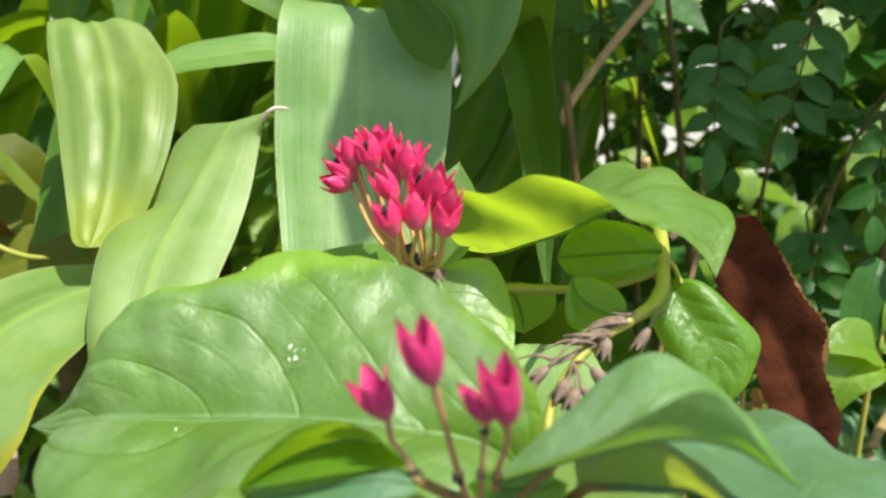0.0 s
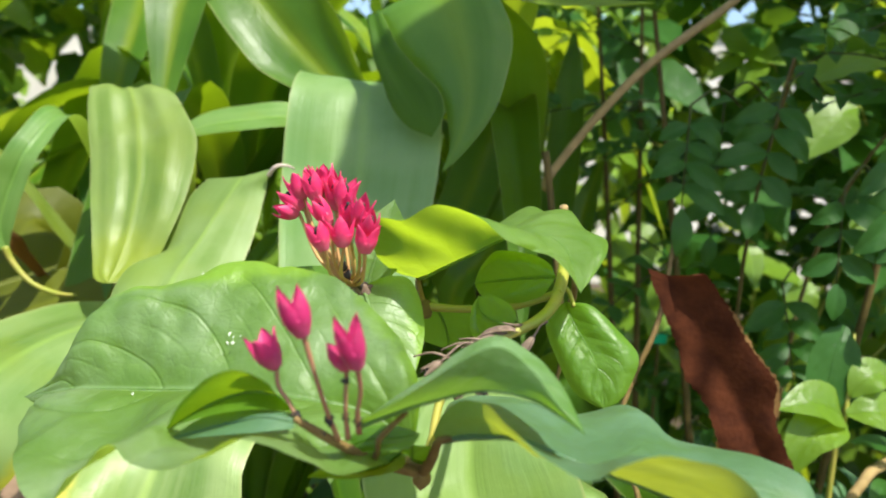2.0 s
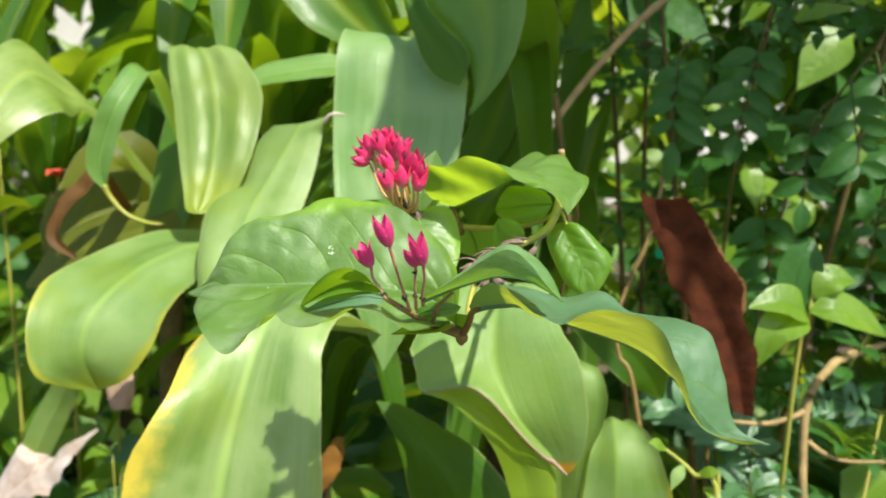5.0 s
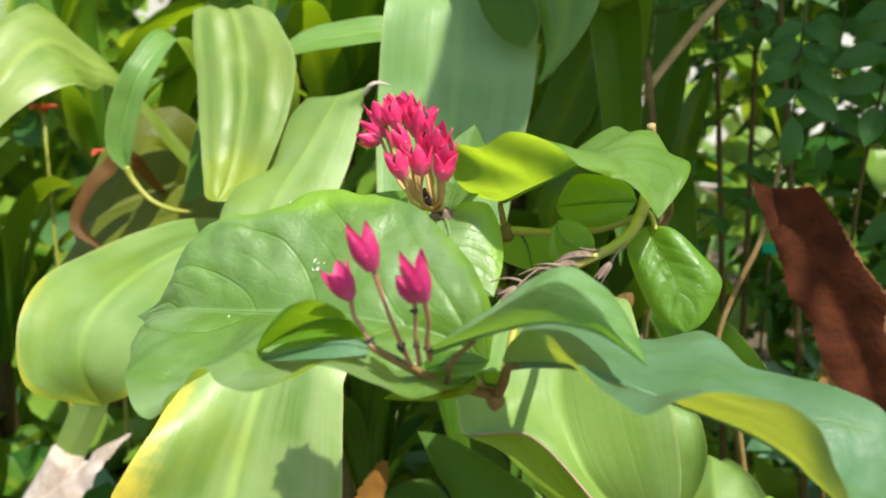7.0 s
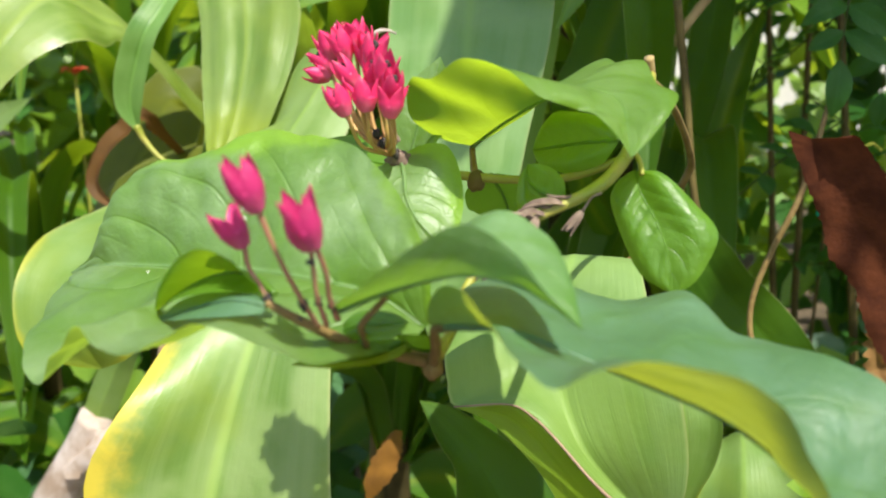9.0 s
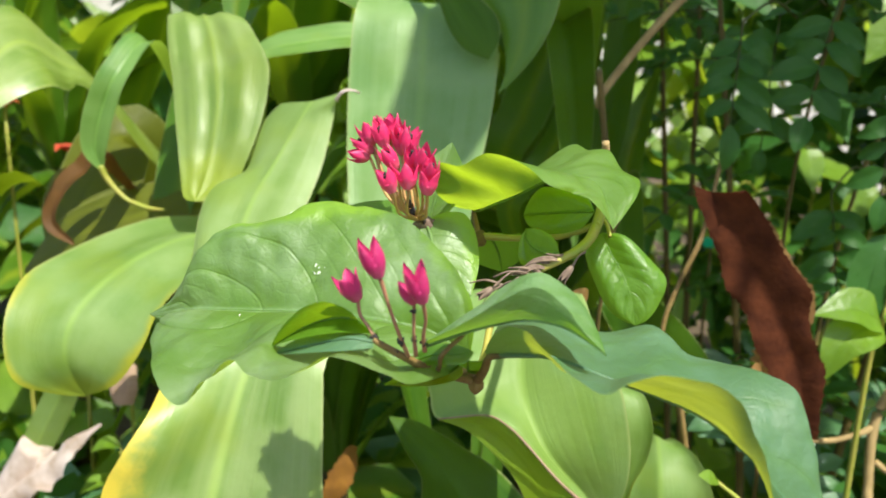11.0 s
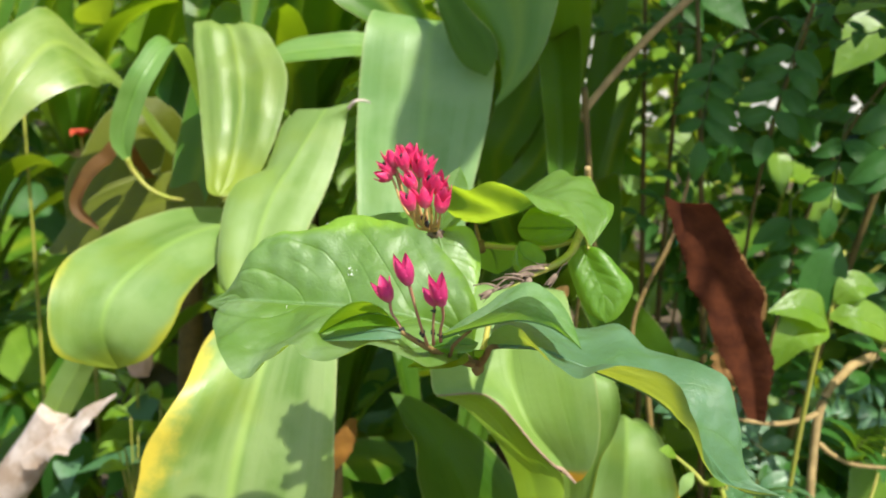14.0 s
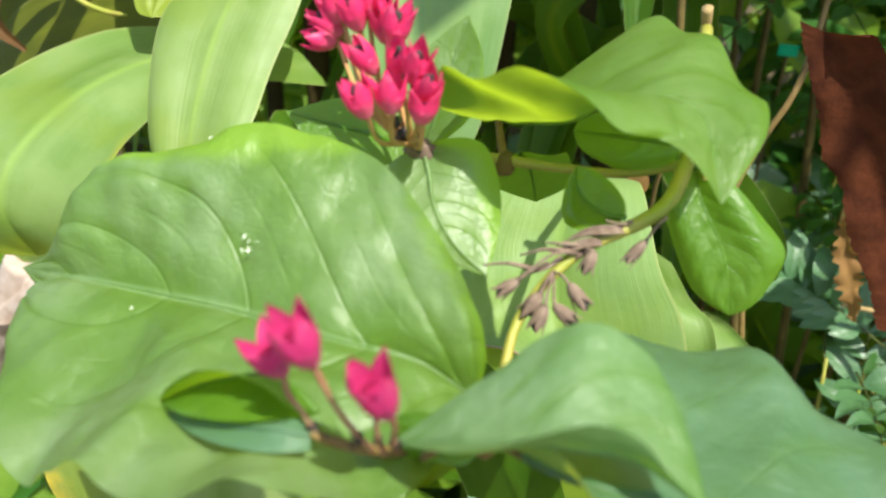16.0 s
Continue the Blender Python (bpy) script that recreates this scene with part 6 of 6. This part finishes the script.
fork = thing("bare_branch", (0.44, 0.76, 0.0), "pale forked branch among the leaflets", "branch")
tube(fork, "stem", BARK_PALE, [(0.44, 0.76, 0.0), (0.43, 0.75, 0.4), (0.396, 0.730, 0.641), (0.391, 0.735, 0.701), (0.390, 0.740, 0.744), (0.396, 0.745, 0.772), (0.412, 0.760, 0.788), (0.435, 0.790, 0.795), (0.493, 0.840, 0.800)], [0.007, 0.006, 0.0046, 0.0044, 0.0046, 0.0044, 0.0046, 0.0050, 0.004], "pale smooth bark", 10)
tube(fork, "side_branch", BARK_PALE, [(0.389, 0.740, 0.749), (0.376, 0.735, 0.743), (0.353, 0.730, 0.736), (0.330, 0.725, 0.736), (0.300, 0.720, 0.739)], [0.0036, 0.003, 0.0028, 0.0024, 0.0018], "", 8)
tube(fork, "side_branch", BARK_PALE, [(0.395, 0.737, 0.717), (0.410, 0.735, 0.707), (0.432, 0.730, 0.702), (0.466, 0.720, 0.709)], [0.0030, 0.0026, 0.0022, 0.0018], "", 8)

# leaves of a bright climber beside the dead leaf
climber = thing("climber", (0.36, 0.74, 0.0), "bright green climber with glossy oval leaves", "plant")
tube(climber, "stem", STEM_GREEN, [(0.36, 0.74, 0.0), (0.37, 0.73, 0.45), (0.365, 0.70, 0.80), (0.372, 0.70, 0.865), (0.38, 0.72, 0.93)], [0.004, 0.003, 0.0025, 0.002, 0.0015], "", 7)
leaf(climber, LIME_LEAF, [(0.368, 0.690, 0.860), (0.352, 0.675, 0.862), (0.332, 0.665, 0.850), (0.318, 0.660, 0.815)], [0.003, 0.016, 0.020, 0.013, 0.0], [0.003, 0.016, 0.020, 0.013, 0.0], al=(12,), ar=(12,), up=((0, -0.7, 0.7),), label="glossy oval leaf", quilt=(0.0006, 5.0, 0.3), n=32, m=7)
leaf(climber, LIME_LEAF, [(0.368, 0.692, 0.862), (0.358, 0.68, 0.872), (0.338, 0.672, 0.880), (0.305, 0.66, 0.874)], [0.003, 0.016, 0.018, 0.0], [0.003, 0.016, 0.018, 0.0], al=(12,), ar=(12,), up=((0, -0.7, 0.7),), label="glossy oval leaf", n=32, m=7)
leaf(climber, LIME_LEAF, [(0.370, 0.692, 0.868), (0.392, 0.69, 0.872), (0.420, 0.70, 0.862), (0.450, 0.71, 0.842)], [0.003, 0.016, 0.020, 0.013, 0.0], [0.003, 0.016, 0.020, 0.013, 0.0], al=(10,), ar=(10,), up=((0.1, -0.7, 0.7),), label="broad glossy oval leaf", quilt=(0.0006, 5.0, 0.3), n=32, m=7)
leaf(climber, LIME_LEAF, [(0.374, 0.70, 0.880), (0.384, 0.70, 0.895), (0.396, 0.705, 0.900), (0.415, 0.71, 0.895)], [0.002, 0.014, 0.014, 0.0], [0.002, 0.014, 0.014, 0.0], al=(10,), ar=(10,), up=((0.1, -0.7, 0.7),), n=24, m=6)
leaf(climber, DARK_LEAF, [(0.372, 0.72, 0.935), (0.365, 0.71, 0.920), (0.358, 0.705, 0.890), (0.362, 0.70, 0.850)], [0.003, 0.018, 0.020, 0.0], [0.003, 0.018, 0.020, 0.0], al=(10,), ar=(10,), up=((0.1, -0.9, 0.3),), label="dark hanging oval leaf", n=24, m=6)
shoot = thing("young_shoot", (0.24, 0.52, 0.0), "yellowing shoot with small withered leaves", "plant")
tube(shoot, "stem", STEM_GREEN, [(0.24, 0.52, 0.0), (0.25, 0.51, 0.45), (0.262, 0.49, 0.745), (0.243, 0.498, 0.776), (0.220, 0.500, 0.794)], [0.004, 0.003, 0.0022, 0.002, 0.0012], "", 7)
for k, (x, z, dx, dz) in enumerate(((0.222, 0.793, -0.016, 0.010), (0.236, 0.783, -0.010, -0.018), (0.246, 0.775, 0.016, 0.008), (0.257, 0.758, 0.004, -0.022), (0.252, 0.765, 0.014, -0.008))):
    leaf(shoot, (LIME_LEAF, STRAP_DRY)[k % 2], [(x, 0.498, z), (x + dx * 0.5, 0.490, z + dz * 0.5 + 0.003), (x + dx, 0.486, z + dz)], [0.001, 0.005, 0.0], [0.001, 0.005, 0.0], up=((0, -0.7, 0.7),), rib=0.0, n=14, m=4)

# red bracts of a plant far to the side
for k, (x, y, z) in enumerate(((-0.62, 0.98, 0.93), (-0.70, 0.96, 0.99), (-0.56, 1.00, 0.82))):
    bloom = thing("red_flower", (x, y, 0.0), "red flower of a distant plant", "flower", "red flowers")
    tube(bloom, "stem", STEM_GREEN, [(x, y, 0.0), (x + 0.01, y, z * 0.5), (x, y, z)], [0.004, 0.003, 0.002], "", 6)
    for j in range(7):
        a = j * 0.9
        leaf(bloom, RED, [(x, y, z), (x + 0.012 * math.cos(a), y + 0.012 * math.sin(a), z + 0.010), (x + 0.022 * math.cos(a), y + 0.022 * math.sin(a), z + 0.008 - 0.006 * (j % 2))], [0.002, 0.008, 0.0], [0.002, 0.008, 0.0], name="petal", rib=0.0, n=10, m=3)
tag = thing("plant_tag", (0.27, 1.10, 0.0), "small green plastic plant tag on a thin stake", "tag")
bm = bmesh.new()
bmesh.ops.create_cube(bm, size=1.0)
bmesh.ops.scale(bm, vec=(0.022, 0.002, 0.014), verts=bm.verts)
bmesh.ops.bevel(bm, geom=bm.edges[:], offset=0.0008, segments=2, affect="EDGES")
bmesh.ops.translate(bm, vec=(0.27, 1.10, 0.845), verts=bm.verts)
me = bpy.data.meshes.new("plate")
bm.to_mesh(me)
bm.free()
me.materials.append(GREEN_TAG)
part("plate", me, tag, "green plastic plate")
tube(tag, "stake", BARK_DARK, [(0.27, 1.102, 0.0), (0.27, 1.102, 0.42), (0.27, 1.102, 0.84)], [0.002, 0.002, 0.002], "", 6)


# ---- foliage further off ----
def foliage(name, label, box, count, size, materials, seed, gaps=0.0, gap_scale=1.0, shear=(0, 0), open_lines=True):
    """Many single leaves scattered through a box, thinned where a slow noise is low."""
    rng = np.random.default_rng(seed)
    (x0, x1), (y0, y1), (z0, z1) = box
    verts, faces, uvs, mats = [], [], [], []
    tu = np.array([0, 0.3, 0.65, 1.0])
    tw = np.array([0.05, 0.26, 0.22, 0.0])
    made = 0
    while made < count:
        p = np.array((rng.uniform(x0, x1), rng.uniform(y0, y1), rng.uniform(z0, z1)))
        if gaps and noise.noise(Vector(p * gap_scale) + Vector((seed, 0, 0))) < gaps - 0.5:
            made += 0.25
            continue
        rim = max(abs(p[0] - (x0 + x1) / 2) / (x1 - x0), abs(p[1] - (y0 + y1) / 2) / (y1 - y0), (p[2] - (z0 + z1) / 2) / (z1 - z0)) * 2
        if rim > 0.84 + 0.55 * noise.noise(Vector(p * 2.3) + Vector((0, seed, 0))):
            made += 0.3
            continue
        if open_lines and in_clearing(p):
            made += 0.2
            continue
        p[0] += shear[0] * (p[2] - z0)
        p[1] += shear[1] * (p[2] - z0)
        length = rng.uniform(*size)
        out = unit(np.array((rng.normal(), rng.normal() - 0.3, rng.normal() * 0.6 - 0.35)))
        nor = unit(np.cross(np.cross(out, np.array((rng.normal() * 0.5, rng.normal() * 0.5 - 0.5, 1.0))), out))
        side = np.cross(out, nor)
        b = len(verts)
        for s, w in zip(tu, tw):
            c = p + out * s * length - np.array((0, 0, 1)) * length * 0.25 * s * s
            for v, e in ((-1, 0.06), (0, 0), (1, 0.06)):
                verts.append(tuple(c + side * v * w * length + nor * e * length * (w > 0)))
                uvs.append((s, 0.5 + 0.5 * v))
        k = rng.integers(len(materials))
        for i in range(3):
            for j in range(2):
                a = b + i * 3 + j
                faces.append((a, a + 1, a + 4, a + 3))
                mats.append(k)
        made += 1
    me = bpy.data.meshes.new(name)
    me.from_pydata(verts, [], faces)
    layer = me.uv_layers.new(name="UVMap")
    idx = np.array(faces).reshape(-1)
    layer.data.foreach_set("uv", np.array(uvs, np.float32)[idx].reshape(-1))
    for m in materials:
        me.materials.append(m)
    me.polygons.foreach_set("material_index", np.array(mats, np.int32))
    me.polygons.foreach_set("use_smooth", np.ones(len(faces), bool))
    me.update()
    return tagged(new(name, me), label, "foliage", kind="stuff")


foliage("shaded_foliage", "dense dark foliage in the shade", ((-0.10, 2.6), (1.25, 2.4), (0.05, 2.3)), 11500, (0.06, 0.13), [DARK_LEAF, LIME_LEAF, DARK_LEAF], 4, 0.41, 4.5)
foliage("sunlit_foliage", "sunlit foliage of garden plants further back", ((-2.8, 0.2), (1.7, 3.0), (0.05, 2.2)), 4000, (0.10, 0.22), [STRAP_BACKLIT, LIME_LEAF, LIME_LEAF, DARK_LEAF], 6, 0.47, 2.4)
foliage("far_foliage", "pale sunlit foliage far behind", ((-7.0, 1.4), (5.5, 7.5), (0.0, 4.2)), 1500, (0.25, 0.55), [LIME_LEAF, STRAP, LIME_LEAF], 8, 0.50, 1.0)
foliage("middle_foliage", "sunlit hedge of bright leaves behind the shrubs", ((-3.5, 0.9), (3.2, 4.4), (0.0, 1.9)), 2000, (0.14, 0.30), [LIME_LEAF, STRAP, LIME_LEAF], 14, 0.42, 1.4)
foliage("open_foliage", "loose sunlit twigs of leaves before the far wall", ((0.7, 4.4), (2.9, 4.4), (0.0, 2.2)), 1500, (0.12, 0.26), [LIME_LEAF, DARK_LEAF, LIME_LEAF], 16, 0.42, 1.8)
foliage("low_foliage", "low green undergrowth below the leaves", ((-1.2, 1.0), (0.62, 1.3), (0.02, 0.62)), 1900, (0.08, 0.19), [DARK_LEAF, STRAP_BACKLIT, LIME_LEAF, LIME_LEAF, BLUE_LEAF], 10, 0.34, 2.0)
# Three leaf masses added above the view, placed only to block the sun.
foliage("tree_canopy", "unseen leafy canopy added overhead for shade", ((0.42, 2.2), (0.24, 0.66), (1.95, 2.6)), 280, (0.10, 0.19), [DARK_LEAF, LIME_LEAF], 12, 0.42, 2.6, (0.12, -0.12))
foliage("rear_canopy", "unseen leafy canopy added further back for shade", ((0.60, 2.8), (1.25, 2.4), (1.95, 2.6)), 320, (0.10, 0.19), [DARK_LEAF, LIME_LEAF], 18, 0.42, 2.6, (0.43, -0.47))
foliage("tree_bough", "unseen leafy bough added to shade the shrubs", ((0.50, 0.74), (0.16, 0.66), (2.0, 2.25)), 220, (0.10, 0.19), [DARK_LEAF, LIME_LEAF], 27, 0.0, 1.0)
